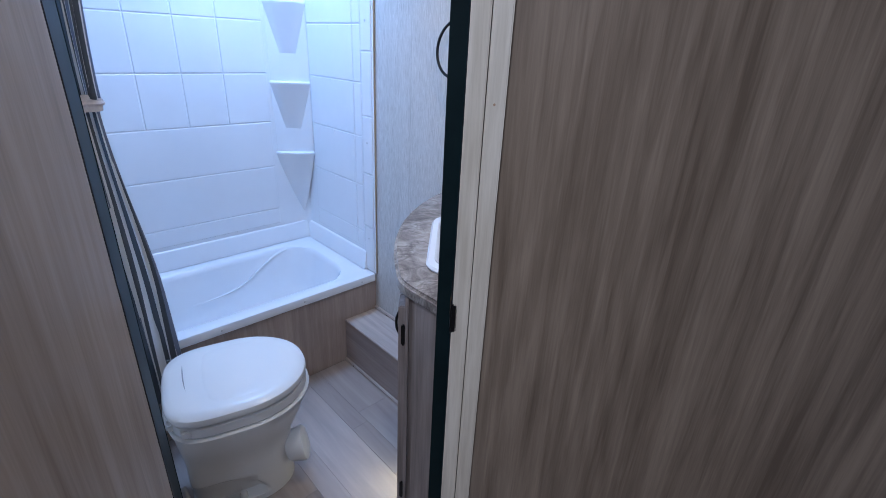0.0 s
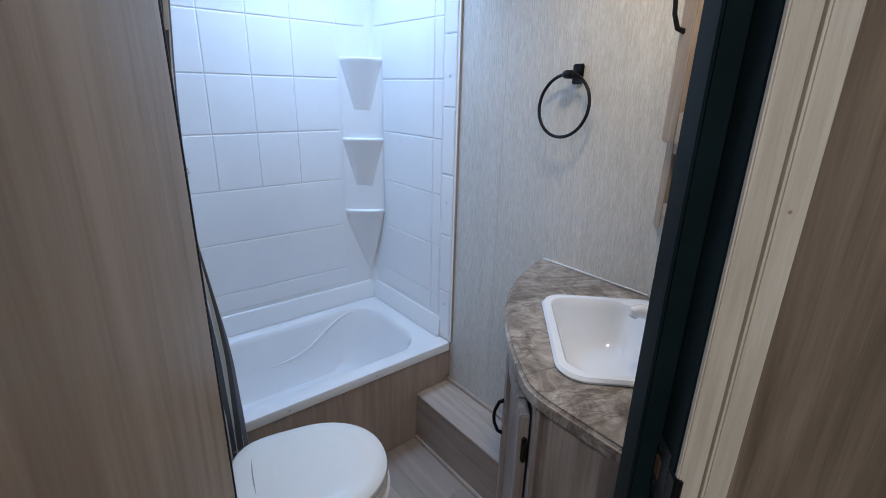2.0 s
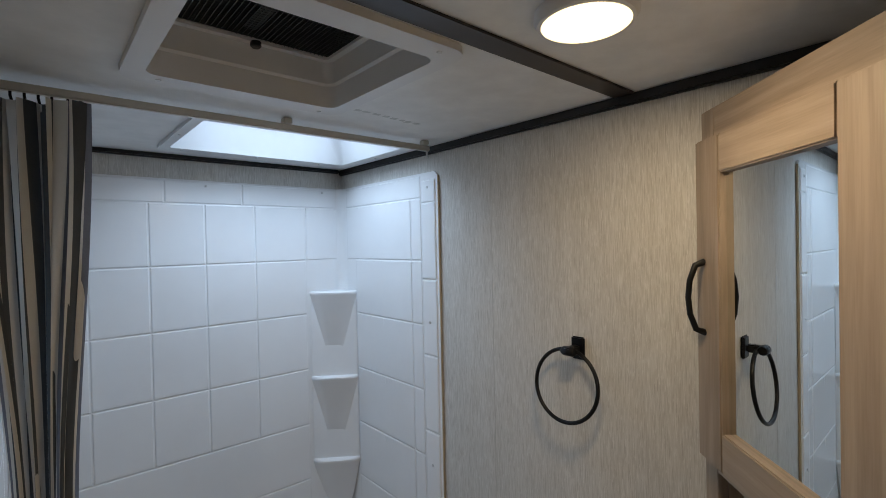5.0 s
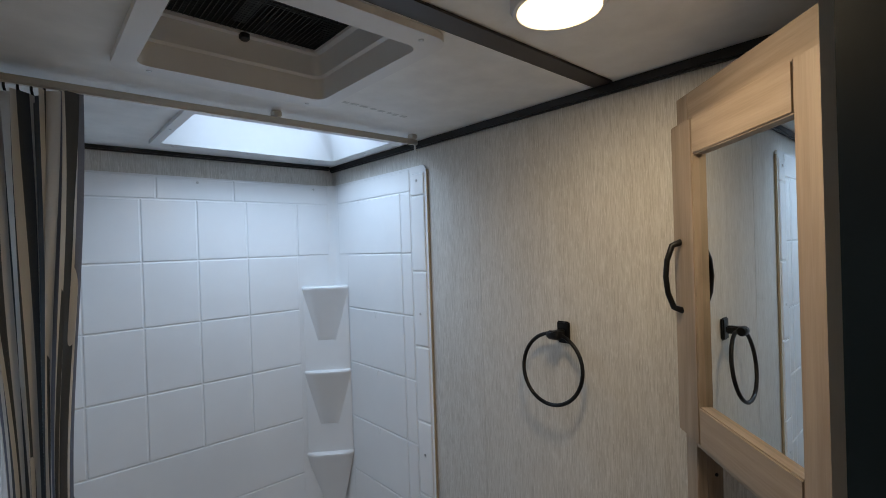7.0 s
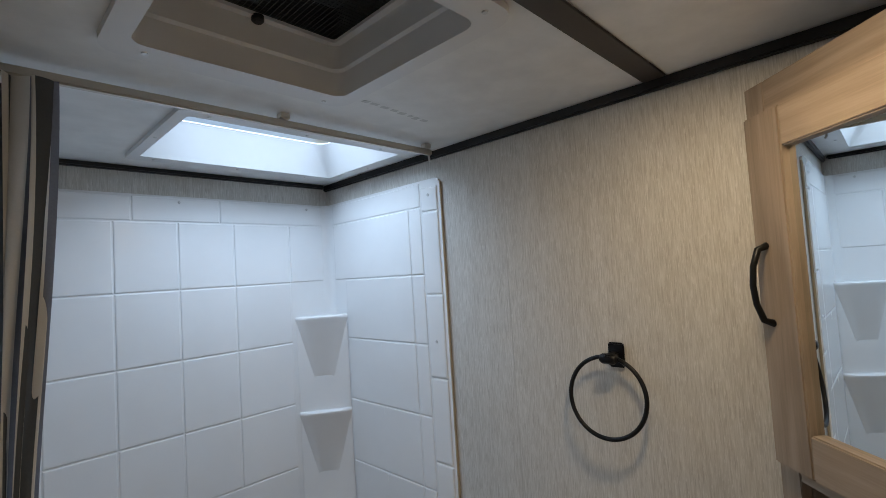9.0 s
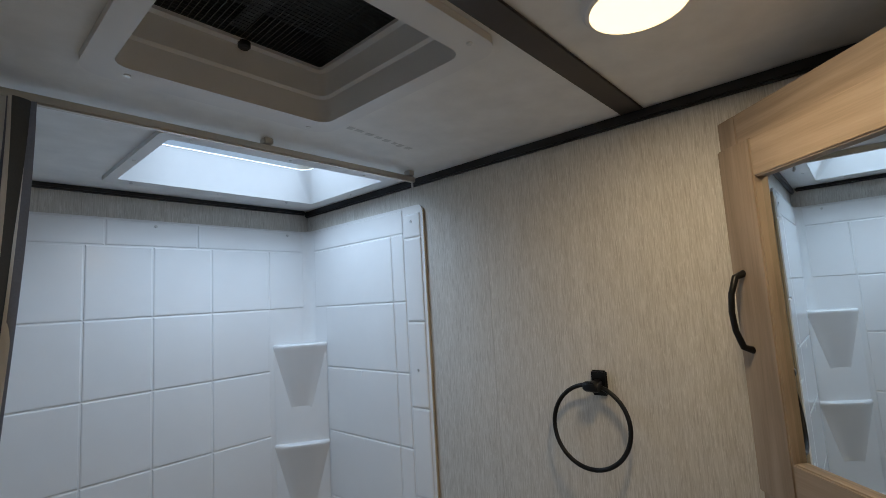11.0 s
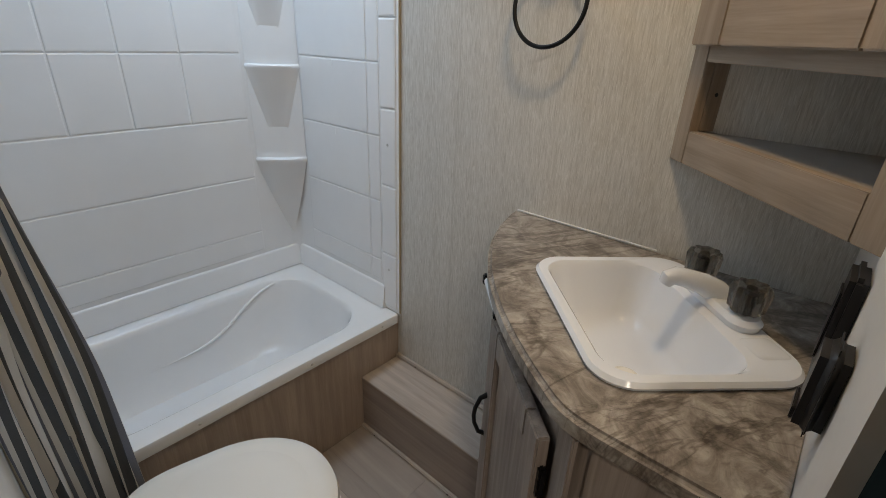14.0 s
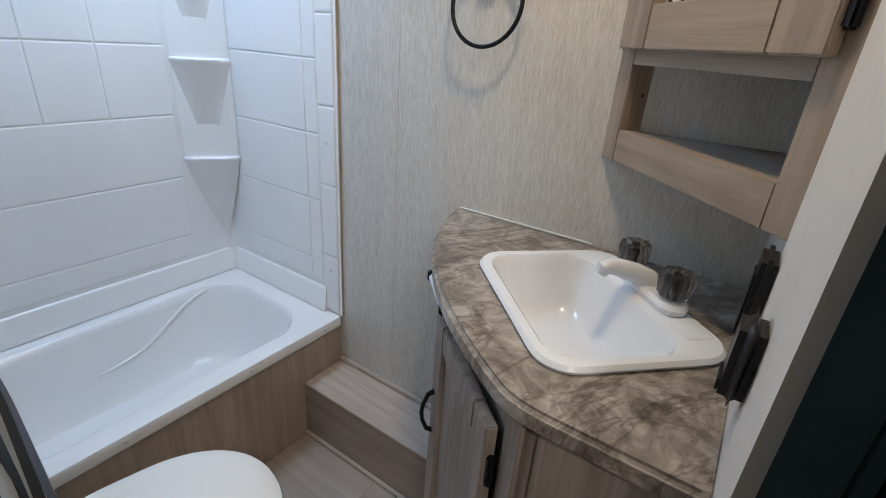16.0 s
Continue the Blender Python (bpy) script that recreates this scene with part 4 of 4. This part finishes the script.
def build_counter():
    top = thing("vanity_countertop", (0.85, 0.85, 0.86), "brown-grey marble-print laminate corner vanity top", "countertop")
    bm = bmesh.new()
    outline = counter_outline()
    hole = [p.xy for p in sink_loop(-0.165, 0.165, -0.125, 0.125, 0.05, 0)]
    for pts in (outline, hole):
        ring = [bm.verts.new((p[0], p[1], 0.898)) for p in pts]
        for k in range(len(ring)):
            bm.edges.new((ring[k - 1], ring[k]))
    bmesh.ops.triangle_fill(bm, use_beauty=True, use_dissolve=False, edges=list(bm.edges))
    up = bmesh.ops.extrude_face_region(bm, geom=list(bm.faces))
    bmesh.ops.translate(bm, verts=[g for g in up["geom"] if isinstance(g, bmesh.types.BMVert)], vec=(0, 0, -0.034))
    bmesh.ops.recalc_face_normals(bm, faces=bm.faces)
    rim = [e for e in bm.edges if len(e.link_faces) == 2 and e.calc_face_angle() > 1.2 and abs(e.verts[0].co.z - e.verts[1].co.z) < 1e-4 and e.verts[0].co.x + e.verts[0].co.y < 2.5
           and not (abs(e.verts[0].co.y - YS) < 0.01 and abs(e.verts[1].co.y - YS) < 0.01)]
    bmesh.ops.bevel(bm, geom=rim, offset=0.007, segments=3, affect="EDGES", clamp_overlap=True)
    part("slab", bm, MARBLE, top, smooth=True)
    part("caulk", box(XE - 0.005, XE - 0.0012, YS + 0.30, 1.20, 0.8985, 0.902), GEL, top, "thin white caulk line")


build_counter()


def build_sink():
    sink = thing("sink", (0.85, 0.785, 0.80), "white plastic drop-in sink set across the corner", "sink")
    z = 0.899
    loops = [
        sink_loop(-0.185, 0.185, -0.145, 0.148, 0.055, z),
        sink_loop(-0.187, 0.187, -0.147, 0.150, 0.056, z + 0.005),
        sink_loop(-0.182, 0.182, -0.142, 0.145, 0.052, z + 0.011),
        sink_loop(-0.168, 0.168, -0.128, 0.092, 0.050, z + 0.011),
        sink_loop(-0.163, 0.163, -0.123, 0.082, 0.048, z + 0.006),
        sink_loop(-0.158, 0.158, -0.118, 0.076, 0.046, z - 0.012),
        sink_loop(-0.140, 0.140, -0.103, 0.060, 0.05, z - 0.080),
        sink_loop(-0.115, 0.115, -0.085, 0.042, 0.05, z - 0.100),
        sink_loop(-0.060, 0.060, -0.050, 0.010, 0.028, z - 0.108),
    ]
    part("basin", loft(loops), SINK_PLASTIC, sink, smooth=True)
    part("drain", disc_stack(sink_pt(-0.030, -0.026, z - 0.1075), (0, 0, 1), [(0, 0.023), (0.004, 0.023), (0.006, 0.019), (0.005, 0.016), (0.009, 0.014), (0.010, 0.006)], 24), PORCELAIN, sink, "cream plastic drain with its plug", True)
    part("overflow_lip", loft([sink_loop(-0.140, -0.090, 0.092, 0.140, 0.008, z + 0.0112), sink_loop(-0.137, -0.093, 0.095, 0.137, 0.008, z + 0.0135)], False, True), SINK_PLASTIC, sink, smooth=True)
    fau = thing("faucet", sink_pt(0.02, 0.115, 0.91), "white plastic faucet with smoked clear knobs", "faucet")
    zb = z + 0.0115
    part("base", loft([sink_loop(-0.080, 0.097, 0.096, 0.146, 0.025, zb), sink_loop(-0.082, 0.099, 0.094, 0.148, 0.026, zb + 0.010), sink_loop(-0.076, 0.093, 0.100, 0.142, 0.022, zb + 0.018)], False, True), SINK_PLASTIC, fau, smooth=True)
    path = [sink_pt(0.008 + 0.12 * d, 0.124 - d, zb + h) for d, h in ((0.0, 0.010), (0.010, 0.022), (0.034, 0.034), (0.062, 0.042), (0.078, 0.045), (0.088, 0.041), (0.092, 0.030))]
    part("spout", tube(path, [0.022, 0.020, 0.0175, 0.0155, 0.015, 0.014, 0.010], 16), SINK_PLASTIC, fau, smooth=True)
    for a in (-0.052, 0.069):
        p = sink_pt(a, 0.122, zb + 0.023)
        bm = bmesh.new()
        loops = []
        for h, r in ((0.0, 0.019), (0.004, 0.0235), (0.034, 0.0265), (0.043, 0.023), (0.045, 0.009)):
            loops.append([p + Vector((math.cos(2 * math.pi * k / 32) * r * (1 + 0.075 * (1 if k % 4 < 2 else -1)), math.sin(2 * math.pi * k / 32) * r * (1 + 0.075 * (1 if k % 4 < 2 else -1)), h)) for k in range(32)])
        loft(loops, True, True, bm)
        knob = part("knob", bm, SMOKE, fau, "smoked clear fluted knob", True)
        part("core", disc_stack(p, (0, 0, 1), [(0.0, 0.008), (0.030, 0.007)], 12), BLACK, knob)
        part("collar", disc_stack(sink_pt(a, 0.122, zb + 0.014), (0, 0, 1), [(0.0, 0.024), (0.004, 0.023), (0.006, 0.019)], 24), SINK_PLASTIC, knob, smooth=True)


build_sink()

VF = Vector((0.572, 0.757, 0))      # front corner of the vanity
VA = Vector((0.70711, 0.70711, 0))  # along its diagonal front


def build_vanity():
    van = thing("vanity_cabinet", (0.80, 0.80, 0), "grey wood-grain corner vanity cabinet with one door", "vanity cabinet")
    zt = 0.863
    foot = [(0.572, YS + 0.001), (0.572, 0.757), tuple((VF + VA * 0.40)[:2]), (XE - 0.001, 1.165), (XE - 0.001, YS + 0.001)]
    bm = bmesh.new()
    loops = [[Vector((x, y, z)) for x, y in foot] for z in (0.0, zt)]
    loft(loops, True, False, bm)
    part("body", bm, VANITY_V, van)
    # Side panel and corner post stand slightly proud.
    part("side_panel", box(0.566, 0.5715, YS + 0.002, 0.735, 0.0, zt - 0.0005, 0.001), VANITY_V, van)
    part("corner_post", slab(VF, VA, CN, -0.010, 0.038, 0.0005, 0.008, 0.0, zt - 0.0005, 0.002), VANITY_V, van)
    part("rail", slab(VF, VA, CN, 0.0385, 0.40, 0.0005, 0.006, zt - 0.055, zt - 0.0005, 0.001), VANITY_V, van)
    part("rail", slab(VF, VA, CN, 0.0385, 0.40, 0.0005, 0.006, 0.0, 0.085, 0.001), VANITY_V, van)
    part("stile", slab(VF, VA, CN, 0.355, 0.40, 0.0005, 0.006, 0.0855, zt - 0.0555, 0.001), VANITY_V, van)
    # Door a little ajar at its free edge.
    d0, d1, z0, z1 = 0.050, 0.352, 0.095, 0.803
    hinge = VF + VA * d0 + CN * 0.010
    ang = radians(3.0)
    da = (VA * math.cos(ang) + CN * math.sin(ang)).normalized()
    dn = (CN * math.cos(ang) - VA * math.sin(ang)).normalized()
    w = d1 - d0
    door = part("door", slab(hinge, da, dn, 0.004, w - 0.004, 0.0, 0.010, z0 + 0.004, z1 - 0.004), VANITY_V, van, "framed cabinet door, slightly ajar")
    for a0, a1, b0, b1 in ((0, 0.055, z0, z1), (w - 0.055, w, z0, z1), (0.0555, w - 0.0555, z0, z0 + 0.055), (0.0555, w - 0.0555, z1 - 0.055, z1)):
        part("door_frame_rail", slab(hinge, da, dn, a0, a1, 0.0005, 0.020, b0, b1, 0.003, 2), VANITY_V, door, smooth=True)
    hp = [hinge + da * (w - 0.022) + dn * (0.018 + out) + Vector((0, 0, zz)) for out, zz in ((0.0, 0.630), (0.014, 0.623), (0.024, 0.597), (0.026, 0.578), (0.024, 0.559), (0.014, 0.533), (0.0, 0.526))]
    part("handle", tube(hp, [0.006, 0.005, 0.0045, 0.0045, 0.0045, 0.005, 0.006], 10), BLACK_METAL, door, "black bow handle", True)
    for z in (0.20, 0.725):
        part("hinge", slab(hinge, da, dn, -0.010, 0.004, 0.002, 0.013, z - 0.028, z + 0.028, 0.003), BLACK_METAL, van, "black hinge", True)
    # Toe-kick night light.
    nl = thing("night_light", tuple((VF + VA * 0.24 + CN * 0.02)[:2]) + (0.06,), "small black toe-kick night light, lit warm", "night light")
    p = VF + VA * 0.24
    part("case", slab(p, VA, CN, -0.020, 0.020, 0.0065, 0.024, 0.045, 0.075, 0.004), BLACK, nl, smooth=True)
    part("lens", slab(p, VA, CN, -0.010, 0.010, 0.0245, 0.027, 0.048, 0.058, 0.001), NIGHT_GLOW, nl, "lit warm lens")


build_vanity()
spot = bpy.data.lights.new("night_lamp", "AREA")
spot.shape, spot.size, spot.energy, spot.color = "DISK", 0.03, 0.085, (1.0, 0.76, 0.32)
night = new("night_lamp", spot)
night.matrix_world = look(VF + VA * 0.24 + CN * 0.045 + Vector((0, 0, 0.110)), VF + VA * 0.19 + CN * 0.13)


def build_paper_holder():
    ho = thing("toilet_paper_holder", (0.84, 1.06, 0.83), "black toilet paper holder with an empty white roller", "paper holder")
    p = VF + VA * 0.36
    for s in (-0.065, 0.065):
        part("post", slab(p, VA, CN, s - 0.008, s + 0.008, 0.0065, 0.055, 0.834, 0.856, 0.003), BLACK_METAL, ho, smooth=True)
    part("roller", tube([p + VA * s + CN * 0.045 + Vector((0, 0, 0.845)) for s in (-0.056, -0.02, 0.02, 0.056)], 0.009, 14), GEL, ho, "white plastic roller", True)


build_paper_holder()


# ---- corner mirror cabinet ----
CA = Vector((1.122, 0.887, 0))      # front line meets the wallpapered wall


def build_cabinet():
    cab = thing("mirror_cabinet", (1.0, 0.68, 1.096), "light ash corner medicine cabinet with mirrored door and open niche", "medicine cabinet")
    z0, z1 = 1.093, 1.922
    w = 0.487
    back = CN * -1
    # Face frame.
    part("stile", slab(CA, CU, CN, 0.016, 0.060, -0.018, 0.0, z0, z1, 0.0015), ASH_V, cab)
    part("stile", slab(CA, CU, CN, w - 0.060, w - 0.001, -0.018, 0.0, z0, z1, 0.0015), ASH_V, cab)
    part("rail", slab(CA, CU, CN, 0.0605, w - 0.0605, -0.018, -0.0005, z0, 1.152, 0.0015), ASH_H, cab)
    part("rail", slab(CA, CU, CN, 0.0605, w - 0.0605, -0.018, -0.0005, 1.268, 1.330, 0.0015), ASH_H, cab)
    part("rail", slab(CA, CU, CN, 0.0605, w - 0.0605, -0.018, -0.0005, 1.830, z1, 0.0015), ASH_H, cab)
    # Boards behind: floor, niche ceiling and top follow the corner.
    corner = [tuple((CA + CU * 0.012 + back * 0.0185)[:2]), tuple((CA + CU * (w - 0.030) + back * 0.0185)[:2]), (0.800, YS + 0.0015), (XE - 0.0015, YS + 0.0015), (XE - 0.0015, 0.860)]
    for a, b in ((1.140, 1.150), (1.270, 1.280), (z1 - 0.012, z1 - 0.001)):
        part("board", prism(corner, a, b), CABINET_IN, cab)
    part("niche_side", slab(CA, CU, CN, 0.049, 0.0595, -0.052, -0.0185, 1.1525, 1.2675), ASH_V, cab)
    part("peg_hole", disc_stack(CA + CU * 0.0597 - CN * 0.034 + Vector((0, 0, 1.215)), CU, [(0, 0.0035), (0.0006, 0.003)], 10), BLACK, cab)
    # Mirrored door, proud of the frame.
    d0, d1, dz0, dz1 = 0.036, 0.447, 1.293, 1.864
    m0, m1, mz0, mz1 = 0.115, 0.370, 1.361, 1.799
    door = part("door", slab(CA, CU, CN, d0 + 0.004, d1 - 0.004, 0.001, 0.005, dz0 + 0.004, dz1 - 0.004), ASH_V, cab, "ash framed mirrored door")
    part("door_stile", slab(CA, CU, CN, d0, m0, 0.0015, 0.021, dz0, dz1, 0.0025), ASH_V, door, smooth=True)
    part("door_stile", slab(CA, CU, CN, m1, d1, 0.0015, 0.021, dz0, dz1, 0.0025), ASH_V, door, smooth=True)
    part("door_rail", slab(CA, CU, CN, m0 + 0.0005, m1 - 0.0005, 0.0015, 0.0205, dz0, mz0, 0.0025), ASH_H, door, smooth=True)
    part("door_rail", slab(CA, CU, CN, m0 + 0.0005, m1 - 0.0005, 0.0015, 0.0205, mz1, dz1, 0.0025), ASH_H, door, smooth=True)
    part("mirror", slab(CA, CU, CN, m0 + 0.0006, m1 - 0.0006, 0.0052, 0.008, mz0 + 0.0006, mz1 - 0.0006), MIRROR, door, "clear mirror glass")
    hc = CA + CU * (d0 + 0.028) + CN * 0.020
    hp = [hc + CN * o + Vector((0, 0, z)) for o, z in ((0.0, 1.648), (0.016, 1.642), (0.026, 1.615), (0.029, 1.585), (0.026, 1.555), (0.016, 1.528), (0.0, 1.522))]
    part("handle", tube(hp, [0.0065, 0.0055, 0.005, 0.005, 0.005, 0.0055, 0.0065], 10), BLACK_METAL, door, "black bow handle", True)
    for z in (1.345, 1.81):
        part("hinge", slab(CA, CU, CN, d1 - 0.001, d1 + 0.012, 0.0005, 0.014, z - 0.026, z + 0.026, 0.003), BLACK_METAL, cab, "black hinge", True)


build_cabinet()


# ---- towel ring, hook, wall outlet ----
def build_towel_ring():
    ring = thing("towel_ring", (XE - 0.02, 1.137, 1.46), "black metal towel ring on the wallpapered wall", "towel ring")
    part("plate", box(XE - 0.009, XE - 0.001, 1.128, 1.162, 1.416, 1.468, 0.003), BLACK_METAL, ring, smooth=True)
    part("post", box(XE - 0.052, XE - 0.0095, 1.136, 1.154, 1.432, 1.450, 0.003), BLACK_METAL, ring, smooth=True)
    part("eye", disc_stack((XE - 0.042, 1.131, 1.440), (0, 1, 0), [(0, 0.009), (0.004, 0.011), (0.026, 0.011), (0.032, 0.008)], 16), BLACK_METAL, ring, smooth=True)
    c, r = Vector((XE - 0.040, 1.157, 1.360)), 0.0815
    pts = [c + Vector((0.010 * math.sin(a), r * math.cos(a), r * math.sin(a))) for a in [2 * math.pi * k / 56 for k in range(56)]]
    part("ring", tube(pts, 0.0046, 10, True), BLACK_METAL, ring, "thin black hoop", True)


build_towel_ring()


def build_robe_hook():
    hook = thing("robe_hook", (XW + 0.01, 1.14, 1.56), "black double robe hook on the white wall", "robe hook")
    part("plate", box(XW + 0.001, XW + 0.008, 1.122, 1.158, 1.546, 1.592, 0.003), BLACK_METAL, hook, smooth=True)
    for y in (1.118, 1.162):
        part("prong", tube([(XW + 0.0075, 1.14, 1.562), (XW + 0.018, (1.14 + y) / 2, 1.552), (XW + 0.027, y, 1.553), (XW + 0.032, y, 1.566)], [0.007, 0.007, 0.008, 0.012], 14), BLACK_METAL, hook, smooth=True)


build_robe_hook()


def build_outlet():
    out = thing("wall_outlet", (0.78, YS, 1.0), "black wall outlet plate above the vanity top", "wall outlet")
    part("plate", box(0.745, 0.815, YS + 0.001, YS + 0.018, 0.945, 1.080, 0.006), BLACK, out, smooth=True)
    part("socket", box(0.760, 0.797, YS + 0.0185, YS + 0.0205, 0.970, 1.055, 0.001), BLACK, out, smooth=True)
    sw = thing("soap_dispenser", (0.63, YS, 1.0), "black rounded dispenser fixed to the white wall", "dispenser")
    part("case", box(0.600, 0.662, YS + 0.001, YS + 0.024, 0.965, 1.062, 0.011, 3), BLACK, sw, smooth=True)
    part("lever", box(0.612, 0.650, YS + 0.0245, YS + 0.0275, 0.978, 0.992, 0.001), BLACK, sw, smooth=True)


build_outlet()


# ---- door ----
def build_door():
    hinge = Vector((0.057, 0.700, 0))
    a = Vector((-0.4695, -0.8829, 0))
    n = Vector((0.8829, -0.4695, 0))
    door = thing("door_1", hinge, "wood-grain bathroom door standing open into the hall", "door", kind="structure")
    leaf = part("leaf", slab(hinge, a, n, 0.003, 0.430, -0.032, 0.0, 0.012, 1.885, 0.001), DOOR_WOOD, door)
    part("edge_band", slab(hinge, a, n, 0.4305, 0.433, -0.0325, 0.0005, 0.012, 1.885, 0.0005), TAN_EDGE, door, "tan edge band")
    part("edge_band", slab(hinge, a, n, 0.0, 0.0025, -0.0325, 0.0005, 0.012, 1.885, 0.0005), BLACK, door, "black hinge edge trim")
    c = hinge + a * 0.362 + Vector((0, 0, 1.078))
    for side, start in ((n, 0.0), (n * -1, 0.032)):
        part("knob", disc_stack(c + side * (start + 0.0005), side, [(0, 0.031), (0.005, 0.031), (0.012, 0.023), (0.016, 0.014), (0.028, 0.013), (0.045, 0.019), (0.064, 0.027), (0.071, 0.026), (0.073, 0.016)], 28), GLOSS_BLACK, door, "glossy black door knob", True)
    for z in (0.25, 1.02, 1.70):
        part("hinge_leaf", tube([hinge - n * 0.036 + a * -0.003 + Vector((0, 0, z - 0.03)), hinge - n * 0.036 + a * -0.003 + Vector((0, 0, z + 0.03))], 0.005, 10), BLACK_METAL, door, smooth=True)


build_door()


# ---- floor planks, last ----
def build_planks():
    rng = random.Random(4)
    seams = [XW + 0.001, 0.255, 0.325, 0.485, 0.555, 0.716, 0.786, 0.9395, XE - 0.001]
    shared = {}
    for x0, x1 in zip(seams, seams[1:]):
        if x1 <= 0.92 or x0 < 0.92:
            y = 0.20 + rng.random() * 0.4
            if abs(x0 - 0.716) < 1e-3:
                y = 1.255 - 0.75
            span = 0.75
            if abs(x0 - 0.555) < 1e-3:
                y, span = 0.05, 1.65
            cuts = [y + span * k for k in range(-1, 4)]
            for c0, c1 in zip(cuts, cuts[1:]):
                a, b = max(c0, 0.02 + max(0.0, 0.75 - x0)), min(c1, Y_TUB + 0.007)
                if b - a < 0.03:
                    continue
                bm = box(x0 + 0.0002, x1 - 0.0002, a + 0.0002, b - 0.0002, -0.004, 0.0, 0.0005, 1)
                part("plank", bm, PLANK, FLOOR)
    # Hall planks, running on past the doorway.
    for k in range(14):
        u0 = -0.95 + 0.19 * k
        bm = slab(DO, DU, DW, u0 + 0.0006, u0 + 0.1894, -1.69, -0.10, -0.0045, -0.0012, 0.0007, 1)
        part("plank", bm, PLANK, FLOOR)


build_planks()
